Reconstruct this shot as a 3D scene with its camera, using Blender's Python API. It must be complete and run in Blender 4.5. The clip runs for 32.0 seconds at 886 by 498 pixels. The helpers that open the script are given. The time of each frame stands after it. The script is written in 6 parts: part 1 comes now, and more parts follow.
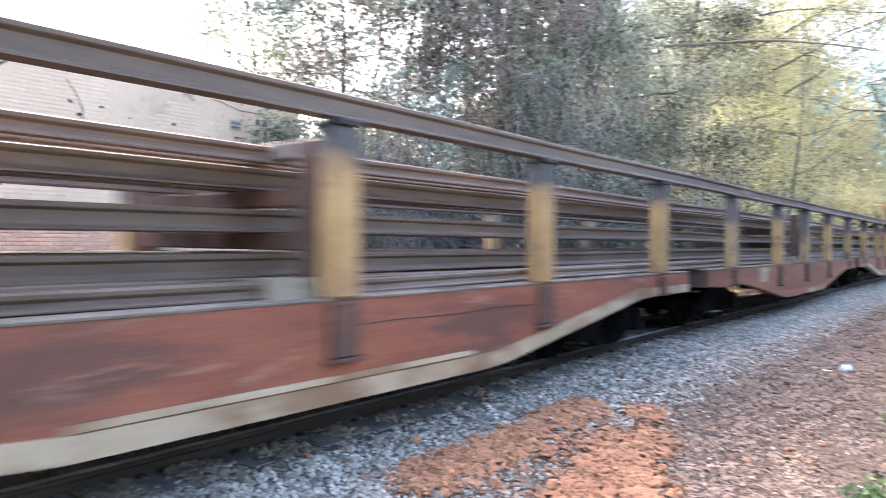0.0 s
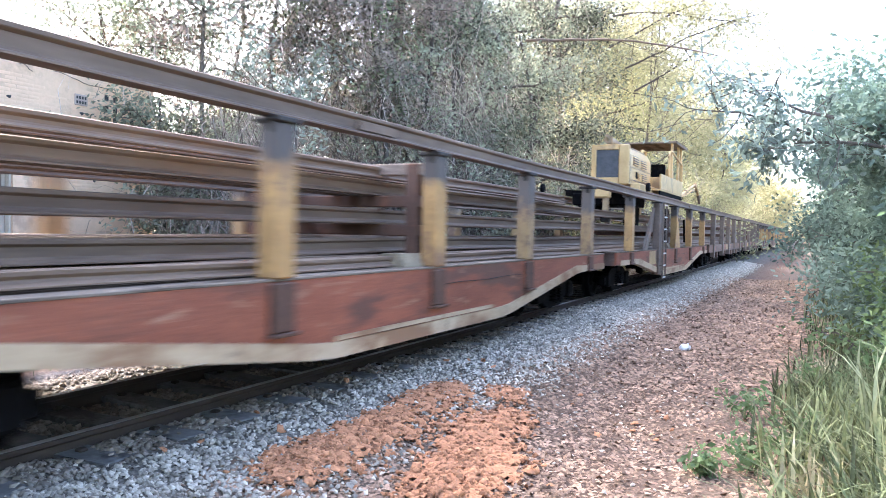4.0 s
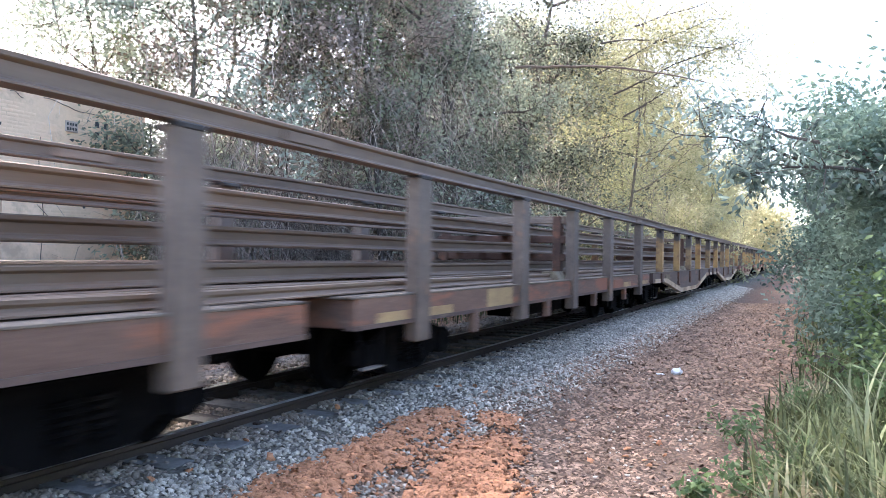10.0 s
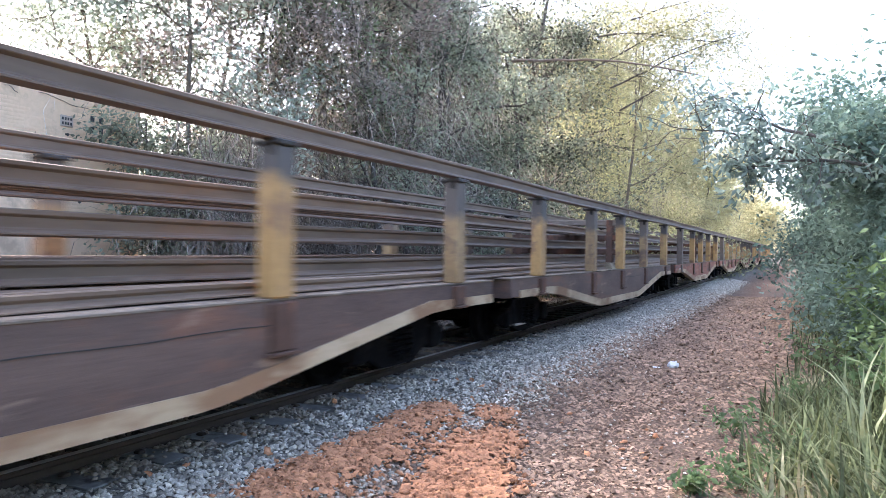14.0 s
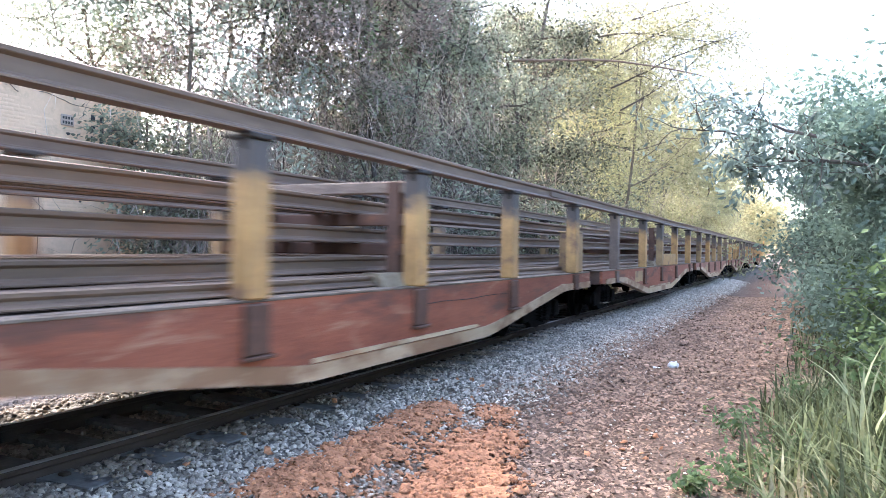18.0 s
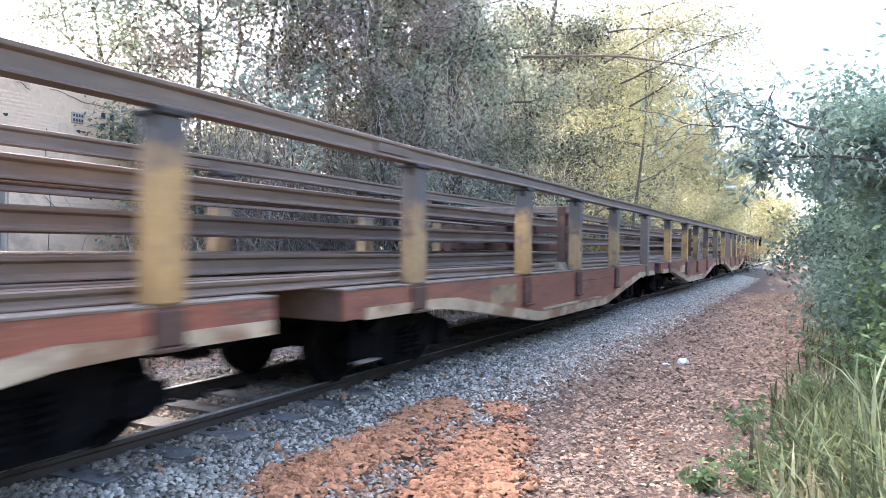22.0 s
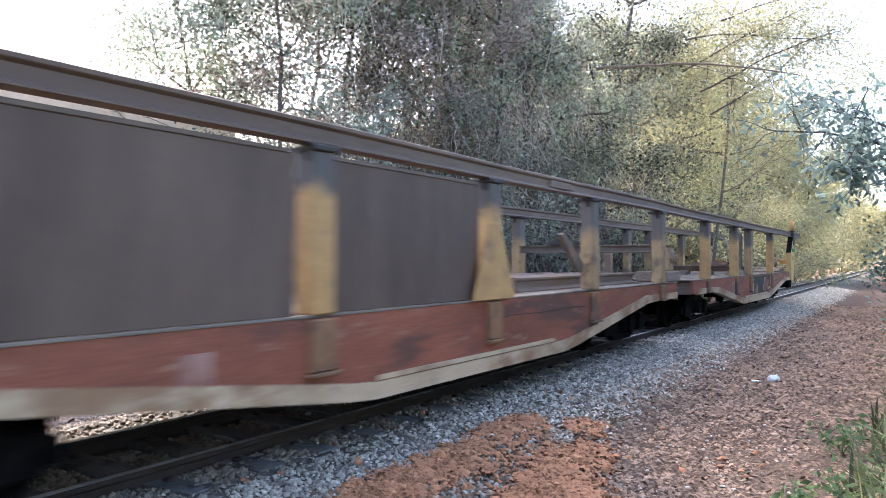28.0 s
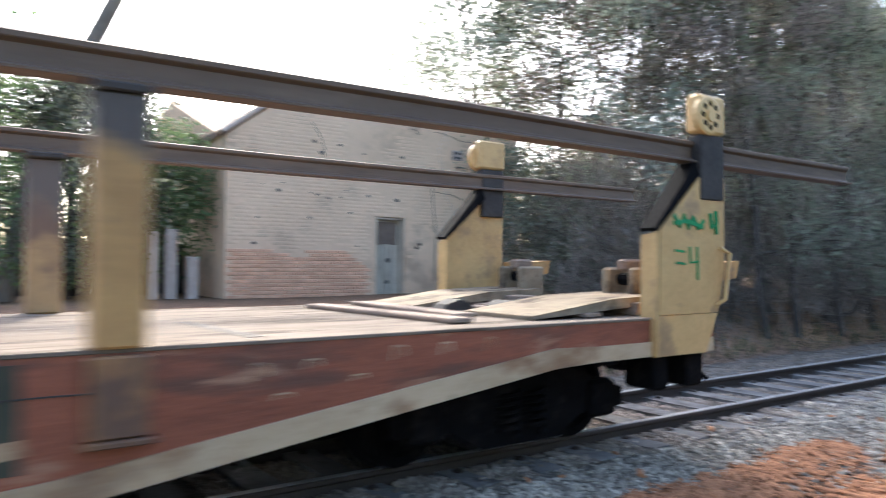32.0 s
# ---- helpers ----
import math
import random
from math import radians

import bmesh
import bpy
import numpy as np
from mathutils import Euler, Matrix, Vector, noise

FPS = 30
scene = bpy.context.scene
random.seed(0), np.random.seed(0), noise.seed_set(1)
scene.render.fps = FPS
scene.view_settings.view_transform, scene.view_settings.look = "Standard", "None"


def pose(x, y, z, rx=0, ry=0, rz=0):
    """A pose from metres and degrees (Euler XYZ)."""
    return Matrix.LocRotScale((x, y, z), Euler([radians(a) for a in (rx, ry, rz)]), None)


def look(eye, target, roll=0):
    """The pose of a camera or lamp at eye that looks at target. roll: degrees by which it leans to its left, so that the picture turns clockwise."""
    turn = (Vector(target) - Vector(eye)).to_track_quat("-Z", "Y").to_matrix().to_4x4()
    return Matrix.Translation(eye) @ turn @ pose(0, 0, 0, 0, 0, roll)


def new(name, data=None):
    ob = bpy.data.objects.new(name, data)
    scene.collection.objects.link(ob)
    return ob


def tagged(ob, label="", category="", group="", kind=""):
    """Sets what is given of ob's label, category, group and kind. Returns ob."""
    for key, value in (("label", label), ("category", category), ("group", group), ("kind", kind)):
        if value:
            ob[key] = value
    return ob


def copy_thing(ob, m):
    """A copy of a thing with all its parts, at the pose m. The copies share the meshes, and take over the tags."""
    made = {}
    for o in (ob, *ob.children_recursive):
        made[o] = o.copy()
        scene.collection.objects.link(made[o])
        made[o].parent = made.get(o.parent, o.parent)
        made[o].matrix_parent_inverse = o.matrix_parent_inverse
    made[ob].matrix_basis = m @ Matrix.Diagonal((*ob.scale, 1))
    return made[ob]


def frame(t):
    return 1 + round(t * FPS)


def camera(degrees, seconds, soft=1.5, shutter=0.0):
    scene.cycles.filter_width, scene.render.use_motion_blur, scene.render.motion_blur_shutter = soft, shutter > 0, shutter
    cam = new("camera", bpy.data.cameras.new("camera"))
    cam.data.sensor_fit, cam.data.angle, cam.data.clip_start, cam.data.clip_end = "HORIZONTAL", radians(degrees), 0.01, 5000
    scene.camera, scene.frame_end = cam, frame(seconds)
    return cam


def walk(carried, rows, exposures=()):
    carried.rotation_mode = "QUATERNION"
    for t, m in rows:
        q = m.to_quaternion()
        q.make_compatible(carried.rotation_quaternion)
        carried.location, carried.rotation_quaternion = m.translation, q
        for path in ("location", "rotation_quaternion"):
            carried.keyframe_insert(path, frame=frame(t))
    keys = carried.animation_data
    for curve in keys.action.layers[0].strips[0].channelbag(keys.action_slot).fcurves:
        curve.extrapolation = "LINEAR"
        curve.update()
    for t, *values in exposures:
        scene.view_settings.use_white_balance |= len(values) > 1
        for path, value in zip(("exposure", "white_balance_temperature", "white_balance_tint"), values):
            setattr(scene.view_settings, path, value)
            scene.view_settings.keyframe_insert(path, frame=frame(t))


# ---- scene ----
# camera: one standing place, turned by hand; seconds, yaw, pitch, roll
PATH = [
    (0.0, 37.55, -0.65, -0.67), (0.5, 32.16, -0.96, -0.49), (1.0, 28.78, -1.08, -0.65),
    (1.5, 27.92, -1.11, -0.86), (2.0, 27.60, -1.17, -0.61), (2.5, 27.27, -1.56, -1.41),
    (3.0, 27.07, -1.44, -1.07), (3.5, 27.01, -1.64, -1.19), (5.5, 27.06, -0.49, -1.07),
    (6.0, 26.92, 0.20, -0.96), (6.5, 26.98, 1.04, -0.79), (7.0, 26.90, 1.09, -0.97),
    (7.5, 26.84, 0.80, -0.91), (8.0, 26.63, 0.54, -0.90), (8.5, 26.41, 0.53, -1.01),
    (9.0, 26.37, 0.40, -0.83), (9.5, 26.26, 0.48, -0.99), (10.0, 26.33, 0.43, -0.95),
    (10.5, 26.28, 0.35, -0.84), (11.0, 26.07, 0.28, -1.04), (11.5, 26.10, 0.15, -1.02),
    (12.0, 26.38, 0.16, -0.99), (12.5, 26.31, 0.09, -0.86), (13.0, 26.19, 0.06, -0.80),
    (13.5, 26.04, 0.11, -0.82), (14.0, 26.07, -0.03, -0.83), (14.5, 26.24, -0.01, -0.95),
    (16.5, 25.79, -0.50, -1.17), (17.0, 25.71, -0.13, -1.14), (17.5, 26.00, -0.07, -0.91),
    (18.0, 26.10, -0.05, -0.93), (18.5, 26.20, -0.11, -0.92), (19.0, 26.33, -0.16, -1.02),
    (19.5, 26.50, -0.18, -0.88), (20.0, 26.56, -0.26, -0.88), (20.5, 26.55, -0.37, -0.86),
    (21.0, 26.48, -0.25, -0.86), (21.5, 26.54, -0.29, -0.92), (22.0, 26.79, -0.33, -0.86),
    (22.5, 27.02, -0.18, -0.76), (23.0, 27.19, 0.02, -0.62), (23.5, 27.37, 0.20, -0.56),
    (24.0, 27.86, 0.33, -0.49), (24.5, 27.88, 0.19, -0.79), (25.0, 28.00, 0.10, -0.91),
    (25.5, 28.21, 0.26, -0.64), (27.5, 32.14, 0.77, -0.61), (28.0, 32.81, 0.82, -0.10),
    (28.5, 33.78, 0.84, -0.11), (29.0, 34.85, 0.43, -0.18), (29.5, 35.65, 0.38, -0.01),
    (30.0, 37.90, 0.41, -0.48), (30.5, 39.05, 0.71, -0.51), (31.0, 43.00, 0.76, -0.35),
    (31.5, 46.51, 0.84, -0.35), (32.0, 54.63, 1.16, -0.39),
]
cam = camera(62.73, 32.0, soft=0.8, shutter=0.7)
EYE = (0.0, 0.0, 1.66)
LIGHT = [(0.0, 3.27, 5950, 13), (1.0, 3.24, 5950, 13), (3.0, 3.40, 5950, 13), (6.0, 3.12, 5950, 13), (7.0, 2.90, 5950, 13), (14.5, 2.89, 5950, 13), (17.0, 3.11, 5950, 13), (25.0, 3.09, 5950, 13), (28.0, 2.70, 5950, 13), (29.0, 2.88, 5950, 12), (31.0, 2.96, 5950, 8), (31.5, 2.96, 5950, 8), (31.75, 2.8, 5950, 8), (32.0, 2.2, 5950, 8)]
walk(cam, [(t, pose(*EYE, 90 + p, r, y)) for t, y, p, r in PATH], exposures=LIGHT)

# metres travelled by the train, second by second
GONE = [0.02, 6.34, 12.66, 18.97, 25.28, 31.56, 37.79, 43.96, 50.11, 56.26, 62.34, 68.36, 74.34, 80.32, 86.31, 92.27, 98.21, 104.11, 109.99, 115.87, 121.70, 127.48, 133.25, 138.98, 144.70, 150.36, 155.97, 161.57, 167.15, 172.76, 178.32, 183.87, 189.40]

# ---- sky and sun ----
SUN_YAW, SUN_UP = 66.0, 39.0
world = bpy.data.worlds.new("sky")
scene.world = world
world.use_nodes = True
wn = world.node_tree
sky = wn.nodes.new("ShaderNodeTexSky")
sky.sky_type = "NISHITA"
sky.sun_disc = False
sky.sun_elevation = radians(SUN_UP)
sky.sun_rotation = radians(-SUN_YAW)
sky.air_density, sky.dust_density, sky.ozone_density = 0.9, 4.0, 1.0
wn.links.new(sky.outputs[0], wn.nodes["Background"].inputs[0])
wn.nodes["Background"].inputs[1].default_value = 0.15
sun = new("sun", bpy.data.lights.new("sun", "SUN"))
sun.data.energy, sun.data.angle, sun.data.color = 1.5, radians(10), (1.0, 0.9, 0.75)
sun.matrix_world = look((0, 0, 40), (math.sin(radians(SUN_YAW)) * 40, -math.cos(radians(SUN_YAW)) * 40, 40 - 40 * math.tan(radians(SUN_UP))))

# ---- materials ----


def surf(name, light, dark, rough=0.7, metal=0.0, coarse=1.5, fine=25.0, bump=0.3, dirt=None, dirt_at=0.58, vary=0.12, stretch=(1, 1, 1), through_light=0.0, wear=None, wear_at=0.6, spec=0.35, top=None, top_z=2.14):
    """A worn surface: two colours by a coarse and a fine noise, dirt in patches, fine relief, a shift of value from piece to piece."""
    m = bpy.data.materials.new(name)
    m.use_nodes = True
    nt = m.node_tree
    b = nt.nodes["Principled BSDF"]
    tc = nt.nodes.new("ShaderNodeTexCoord")
    info = nt.nodes.new("ShaderNodeObjectInfo")
    off = nt.nodes.new("ShaderNodeVectorMath")
    off.operation = "MULTIPLY_ADD"
    comb = nt.nodes.new("ShaderNodeCombineXYZ")
    for i in range(3):
        nt.links.new(info.outputs["Random"], comb.inputs[i])
    off.inputs[1].default_value = (37, 53, 71)
    nt.links.new(comb.outputs[0], off.inputs[0])
    nt.links.new(tc.outputs["Object"], off.inputs[2])
    mp = nt.nodes.new("ShaderNodeMapping")
    mp.inputs["Scale"].default_value = stretch
    nt.links.new(off.outputs[0], mp.inputs["Vector"])

    def noise_node(scale, detail):
        n = nt.nodes.new("ShaderNodeTexNoise")
        n.inputs["Scale"].default_value, n.inputs["Detail"].default_value = scale, detail
        n.inputs["Roughness"].default_value = 0.65
        nt.links.new(mp.outputs[0], n.inputs["Vector"])
        return n

    a, c = noise_node(coarse, 5), noise_node(fine, 3)
    add = nt.nodes.new("ShaderNodeMath")
    add.operation = "MULTIPLY_ADD"
    add.inputs[1].default_value = 0.45
    nt.links.new(c.outputs[0], add.inputs[0])
    nt.links.new(a.outputs[0], add.inputs[2])
    ramp = nt.nodes.new("ShaderNodeValToRGB")
    ramp.color_ramp.elements[0].position, ramp.color_ramp.elements[1].position = 0.52, 0.92
    ramp.color_ramp.elements[0].color, ramp.color_ramp.elements[1].color = (*dark, 1), (*light, 1)
    nt.links.new(add.outputs[0], ramp.inputs[0])
    col = ramp.outputs[0]
    if dirt:
        d = noise_node(coarse * 0.6 + 0.4, 7)
        dr = nt.nodes.new("ShaderNodeValToRGB")
        dr.color_ramp.elements[0].position, dr.color_ramp.elements[1].position = dirt_at - 0.04, dirt_at + 0.06
        nt.links.new(d.outputs[0], dr.inputs[0])
        mix = nt.nodes.new("ShaderNodeMixRGB")
        mix.inputs[2].default_value = (*dirt, 1)
        nt.links.new(dr.outputs[0], mix.inputs[0])
        nt.links.new(col, mix.inputs[1])
        col = mix.outputs[0]
    if wear:
        d = noise_node(coarse * 1.7 + 0.7, 8)
        d.inputs["Distortion"].default_value = 0.6
        dr = nt.nodes.new("ShaderNodeValToRGB")
        dr.color_ramp.elements[0].position, dr.color_ramp.elements[1].position = wear_at - 0.03, wear_at + 0.09
        nt.links.new(d.outputs[0], dr.inputs[0])
        mix = nt.nodes.new("ShaderNodeMixRGB")
        mix.inputs[2].default_value = (*wear, 1)
        nt.links.new(dr.outputs[0], mix.inputs[0])
        nt.links.new(col, mix.inputs[1])
        col = mix.outputs[0]
    if top:
        # sooty rubbed length that ends in a ragged line
        sep = nt.nodes.new("ShaderNodeSeparateXYZ")
        nt.links.new(tc.outputs["Object"], sep.inputs[0])
        hz = nt.nodes.new("ShaderNodeMath")
        hz.operation = "MULTIPLY_ADD"
        hz.inputs[1].default_value = 0.55
        nt.links.new(a.outputs[0], hz.inputs[0])
        nt.links.new(sep.outputs[2], hz.inputs[2])
        tz = nt.nodes.new("ShaderNodeMapRange")
        tz.inputs[1].default_value, tz.inputs[2].default_value = top_z + 0.20, top_z + 0.36
        nt.links.new(hz.outputs[0], tz.inputs[0])
        mix = nt.nodes.new("ShaderNodeMixRGB")
        mix.inputs[2].default_value = (*top, 1)
        nt.links.new(tz.outputs[0], mix.inputs[0])
        nt.links.new(col, mix.inputs[1])
        col = mix.outputs[0]
    if vary:
        geo = nt.nodes.new("ShaderNodeNewGeometry")
        r = nt.nodes.new("ShaderNodeMath")
        r.operation = "ADD"
        nt.links.new(geo.outputs["Random Per Island"], r.inputs[0])
        nt.links.new(info.outputs["Random"], r.inputs[1])
        mr = nt.nodes.new("ShaderNodeMapRange")
        mr.inputs[2].default_value, mr.inputs[3].default_value, mr.inputs[4].default_value = 2.0, 1 - vary * 1.6, 1 + vary * 1.6
        nt.links.new(r.outputs[0], mr.inputs[0])
        hsv = nt.nodes.new("ShaderNodeHueSaturation")
        nt.links.new(mr.outputs[0], hsv.inputs["Value"])
        nt.links.new(col, hsv.inputs["Color"])
        col = hsv.outputs[0]
    nt.links.new(col, b.inputs["Base Color"])
    b.inputs["Roughness"].default_value, b.inputs["Metallic"].default_value = rough, metal
    b.inputs["Specular IOR Level"].default_value = spec
    if bump:
        bn = nt.nodes.new("ShaderNodeBump")
        bn.inputs["Strength"].default_value, bn.inputs["Distance"].default_value = bump, 0.02
        nt.links.new(add.outputs[0], bn.inputs["Height"])
        nt.links.new(bn.outputs[0], b.inputs["Normal"])
    if through_light:
        tr = nt.nodes.new("ShaderNodeBsdfTranslucent")
        nt.links.new(col, tr.inputs[0])
        ms = nt.nodes.new("ShaderNodeMixShader")
        ms.inputs[0].default_value = through_light
        nt.links.new(b.outputs[0], ms.inputs[1])
        nt.links.new(tr.outputs[0], ms.inputs[2])
        nt.links.new(ms.outputs[0], nt.nodes["Material Output"].inputs[0])
    return m


RUST = (0.10, 0.05, 0.03)
M = dict(
    red=surf("red_oxide_paint", (0.36, 0.118, 0.062), (0.20, 0.066, 0.037), 0.6, dirt=(0.15, 0.068, 0.045), dirt_at=0.56, wear=(0.41, 0.215, 0.13), wear_at=0.61, stretch=(1, 0.4, 1.9)),
    orange=surf("faded_orange_paint", (0.38, 0.155, 0.085), (0.24, 0.09, 0.052), 0.6, dirt=(0.17, 0.085, 0.056), dirt_at=0.6, wear=(0.43, 0.22, 0.13), wear_at=0.64, stretch=(1, 0.4, 1.9)),
    brown=surf("brown_dusty_paint", (0.175, 0.112, 0.084), (0.10, 0.064, 0.05), 0.7, dirt=(0.22, 0.11, 0.07), dirt_at=0.60, wear=(0.36, 0.235, 0.16), wear_at=0.64, stretch=(1, 0.4, 1.9)),
    greybrown=surf("grey_brown_paint", (0.26, 0.15, 0.10), (0.145, 0.085, 0.06), 0.7, dirt=(0.36, 0.145, 0.08), dirt_at=0.56, wear=(0.48, 0.34, 0.22), wear_at=0.66, stretch=(1, 0.4, 1.9)),
    cream=surf("cream_edge_paint", (0.62, 0.47, 0.30), (0.43, 0.30, 0.175), 0.65, dirt=(0.30, 0.17, 0.09), dirt_at=0.53, wear=(0.24, 0.165, 0.115), wear_at=0.63, coarse=1.8, stretch=(1, 0.6, 1)),
    yellow=surf("yellow_paint", (0.56, 0.325, 0.12), (0.37, 0.205, 0.078), 0.6, dirt=(0.27, 0.15, 0.08), dirt_at=0.58, wear=(0.19, 0.125, 0.085), wear_at=0.64, coarse=3, top=(0.10, 0.08, 0.068)),
    crane_yellow=surf("pale_yellow_paint", (0.68, 0.44, 0.185), (0.52, 0.32, 0.125), 0.5, dirt=(0.36, 0.23, 0.115), dirt_at=0.59, wear=(0.27, 0.17, 0.095), wear_at=0.67, coarse=2),
    post_foot=surf("rusted_ochre_paint", (0.34, 0.175, 0.075), (0.20, 0.10, 0.05), 0.7, dirt=(0.13, 0.075, 0.05), dirt_at=0.52, coarse=3),
    post_brown=surf("rubbed_yellow_paint", (0.44, 0.28, 0.125), (0.28, 0.17, 0.085), 0.65, dirt=(0.17, 0.105, 0.07), dirt_at=0.54, wear=(0.40, 0.17, 0.085), wear_at=0.66, coarse=3, top=(0.13, 0.10, 0.08), top_z=2.0),
    dusty_yellow=surf("dusty_yellow_paint", (0.50, 0.34, 0.165), (0.34, 0.22, 0.115), 0.65, dirt=(0.2, 0.13, 0.09), dirt_at=0.55, coarse=3),
    ochre=surf("ochre_paint_patch", (0.56, 0.37, 0.17), (0.38, 0.235, 0.11), 0.65, dirt=(0.30, 0.16, 0.085), dirt_at=0.56, wear=(0.24, 0.14, 0.085), wear_at=0.66, coarse=3, stretch=(1, 0.6, 1.5)),
    # dark brown paint; on stake pockets it includes the shade below the posts
    pocket=surf("dark_brown_paint", (0.155, 0.083, 0.055), (0.085, 0.048, 0.034), 0.7, dirt=(0.24, 0.105, 0.06), dirt_at=0.6, coarse=3, spec=0.25),
    pink=surf("rubbed_pink_paint", (0.43, 0.24, 0.18), (0.30, 0.15, 0.11), 0.7, dirt=(0.24, 0.10, 0.07), dirt_at=0.55, coarse=3),
    teal=surf("dark_teal_spray", (0.05, 0.10, 0.085), (0.03, 0.06, 0.05), 0.7, coarse=4, dirt=(0.14, 0.07, 0.05), dirt_at=0.62, spec=0.1),
    soot=surf("blackened_steel", (0.075, 0.063, 0.055), (0.04, 0.034, 0.03), 0.7, metal=0.0, coarse=4, spec=0.25),
    stake=surf("grey_steel_stake", (0.215, 0.155, 0.115), (0.13, 0.095, 0.072), 0.7, metal=0.0, coarse=3, dirt=(0.26, 0.15, 0.09), dirt_at=0.62),
    rail=surf("weathered_rail_steel", (0.27, 0.178, 0.118), (0.115, 0.073, 0.048), 0.6, metal=0.1, coarse=0.9, fine=14, bump=0.12, stretch=(1, 0.15, 1), vary=0.22, dirt=(0.16, 0.10, 0.066), dirt_at=0.6),
    bright=surf("worn_rail_head", (0.66, 0.64, 0.61), (0.52, 0.50, 0.47), 0.42, metal=0.6, coarse=2, bump=0.05, stretch=(1, 0.1, 1)),
    track_rail=surf("rusty_track_rail", (0.085, 0.06, 0.046), (0.045, 0.033, 0.027), 0.7, metal=0.2, coarse=3, stretch=(1, 0.2, 1), spec=0.3),
    # black iron, darkened further: the shade below the wagons is in this colour
    black=surf("near_black_iron", (0.007, 0.0065, 0.007), (0.0035, 0.0032, 0.0036), 0.85, metal=0.0, coarse=6, dirt=(0.016, 0.013, 0.012), spec=0.08),
    deck=surf("dusty_deck", (0.265, 0.212, 0.163), (0.16, 0.125, 0.096), 0.9, dirt=(0.10, 0.077, 0.058), dirt_at=0.56, wear=(0.33, 0.27, 0.21), wear_at=0.66, coarse=2.4, stretch=(2.2, 0.45, 1), spec=0.1),
    dusty_plate=surf("dusty_beige_plate", (0.36, 0.285, 0.19), (0.20, 0.15, 0.10), 0.85, dirt=(0.11, 0.08, 0.055), dirt_at=0.56, coarse=4, fine=30, spec=0.15),
    panel=surf("grey_brown_plate", (0.155, 0.105, 0.075), (0.092, 0.062, 0.045), 0.7, metal=0.0, coarse=1.2, dirt=(0.16, 0.11, 0.075), dirt_at=0.62, stretch=(1, 2, 0.4), spec=0.25),
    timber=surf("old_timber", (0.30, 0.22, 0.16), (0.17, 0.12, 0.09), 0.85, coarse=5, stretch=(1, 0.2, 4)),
    glass_dark=surf("dusty_grille", (0.09, 0.085, 0.085), (0.05, 0.05, 0.05), 0.5, coarse=6),
    white=surf("white_worn_paint", (0.78, 0.74, 0.68), (0.6, 0.55, 0.48), 0.55, coarse=5, dirt=(0.4, 0.3, 0.2)),
    green=surf("green_spray_paint", (0.03, 0.30, 0.10), (0.02, 0.20, 0.07), 0.5, coarse=10),
    tag=surf("dark_green_spray", (0.085, 0.085, 0.06), (0.045, 0.048, 0.036), 0.7, coarse=2.2, dirt=(0.20, 0.075, 0.055), dirt_at=0.60, wear=(0.30, 0.24, 0.21), wear_at=0.66, stretch=(1, 2.6, 0.6), spec=0.1),
    stone=surf("grey_ballast", (0.52, 0.455, 0.36), (0.165, 0.135, 0.102), 0.85, coarse=6, fine=60, vary=0.6),
    oilstone=surf("oil_stained_ballast", (0.44, 0.355, 0.275), (0.17, 0.135, 0.105), 0.85, coarse=4, fine=60, vary=0.4),
    brownstone=surf("brown_leaf_litter", (0.385, 0.245, 0.16), (0.11, 0.068, 0.043), 0.9, coarse=4, fine=50, vary=0.6),
    clay=surf("orange_clay", (0.56, 0.265, 0.128), (0.28, 0.118, 0.056), 0.95, coarse=9, fine=45, bump=0.9, vary=0.4),
    tie=surf("concrete_sleeper", (0.25, 0.23, 0.21), (0.14, 0.13, 0.12), 0.9, coarse=4, dirt=(0.09, 0.075, 0.065)),
    bark=surf("grey_bark", (0.13, 0.108, 0.09), (0.06, 0.05, 0.042), 0.9, coarse=8, fine=40, bump=0.6, stretch=(1, 1, 0.25)),
    palebark=surf("pale_bark", (0.21, 0.175, 0.135), (0.11, 0.09, 0.068), 0.9, coarse=8, fine=40, bump=0.5, stretch=(1, 1, 0.25)),
    vine=surf("dry_vine", (0.58, 0.485, 0.40), (0.29, 0.235, 0.19), 0.9, coarse=3, vary=0.5),
    leaf_dark=surf("dark_vine_leaf", (0.375, 0.40, 0.285), (0.175, 0.185, 0.135), 0.6, coarse=0.5, fine=5, bump=0.0, vary=0.6, dirt=(0.34, 0.255, 0.215), dirt_at=0.62, through_light=0.6, spec=0.2),
    leaf_dry=surf("dry_mauve_leaf", (0.43, 0.35, 0.295), (0.24, 0.195, 0.162), 0.7, coarse=0.5, fine=5, bump=0.0, vary=0.6, dirt=(0.25, 0.30, 0.17), dirt_at=0.55, through_light=0.6, spec=0.2),
    # dark leaf copy: the shade inside the wood is put into its colour
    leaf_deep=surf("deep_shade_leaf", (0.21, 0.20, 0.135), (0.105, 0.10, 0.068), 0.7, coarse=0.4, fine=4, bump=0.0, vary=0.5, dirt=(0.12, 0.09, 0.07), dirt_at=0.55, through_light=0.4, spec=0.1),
    leaf_olive=surf("olive_leaf", (0.47, 0.43, 0.245), (0.30, 0.28, 0.16), 0.65, coarse=0.3, fine=4, bump=0.0, vary=0.5, through_light=0.45, spec=0.1),
    leaf_sun=surf("yellow_green_leaf", (0.48, 0.44, 0.225), (0.29, 0.285, 0.145), 0.55, coarse=0.35, fine=5, bump=0.0, vary=0.55, through_light=0.5),
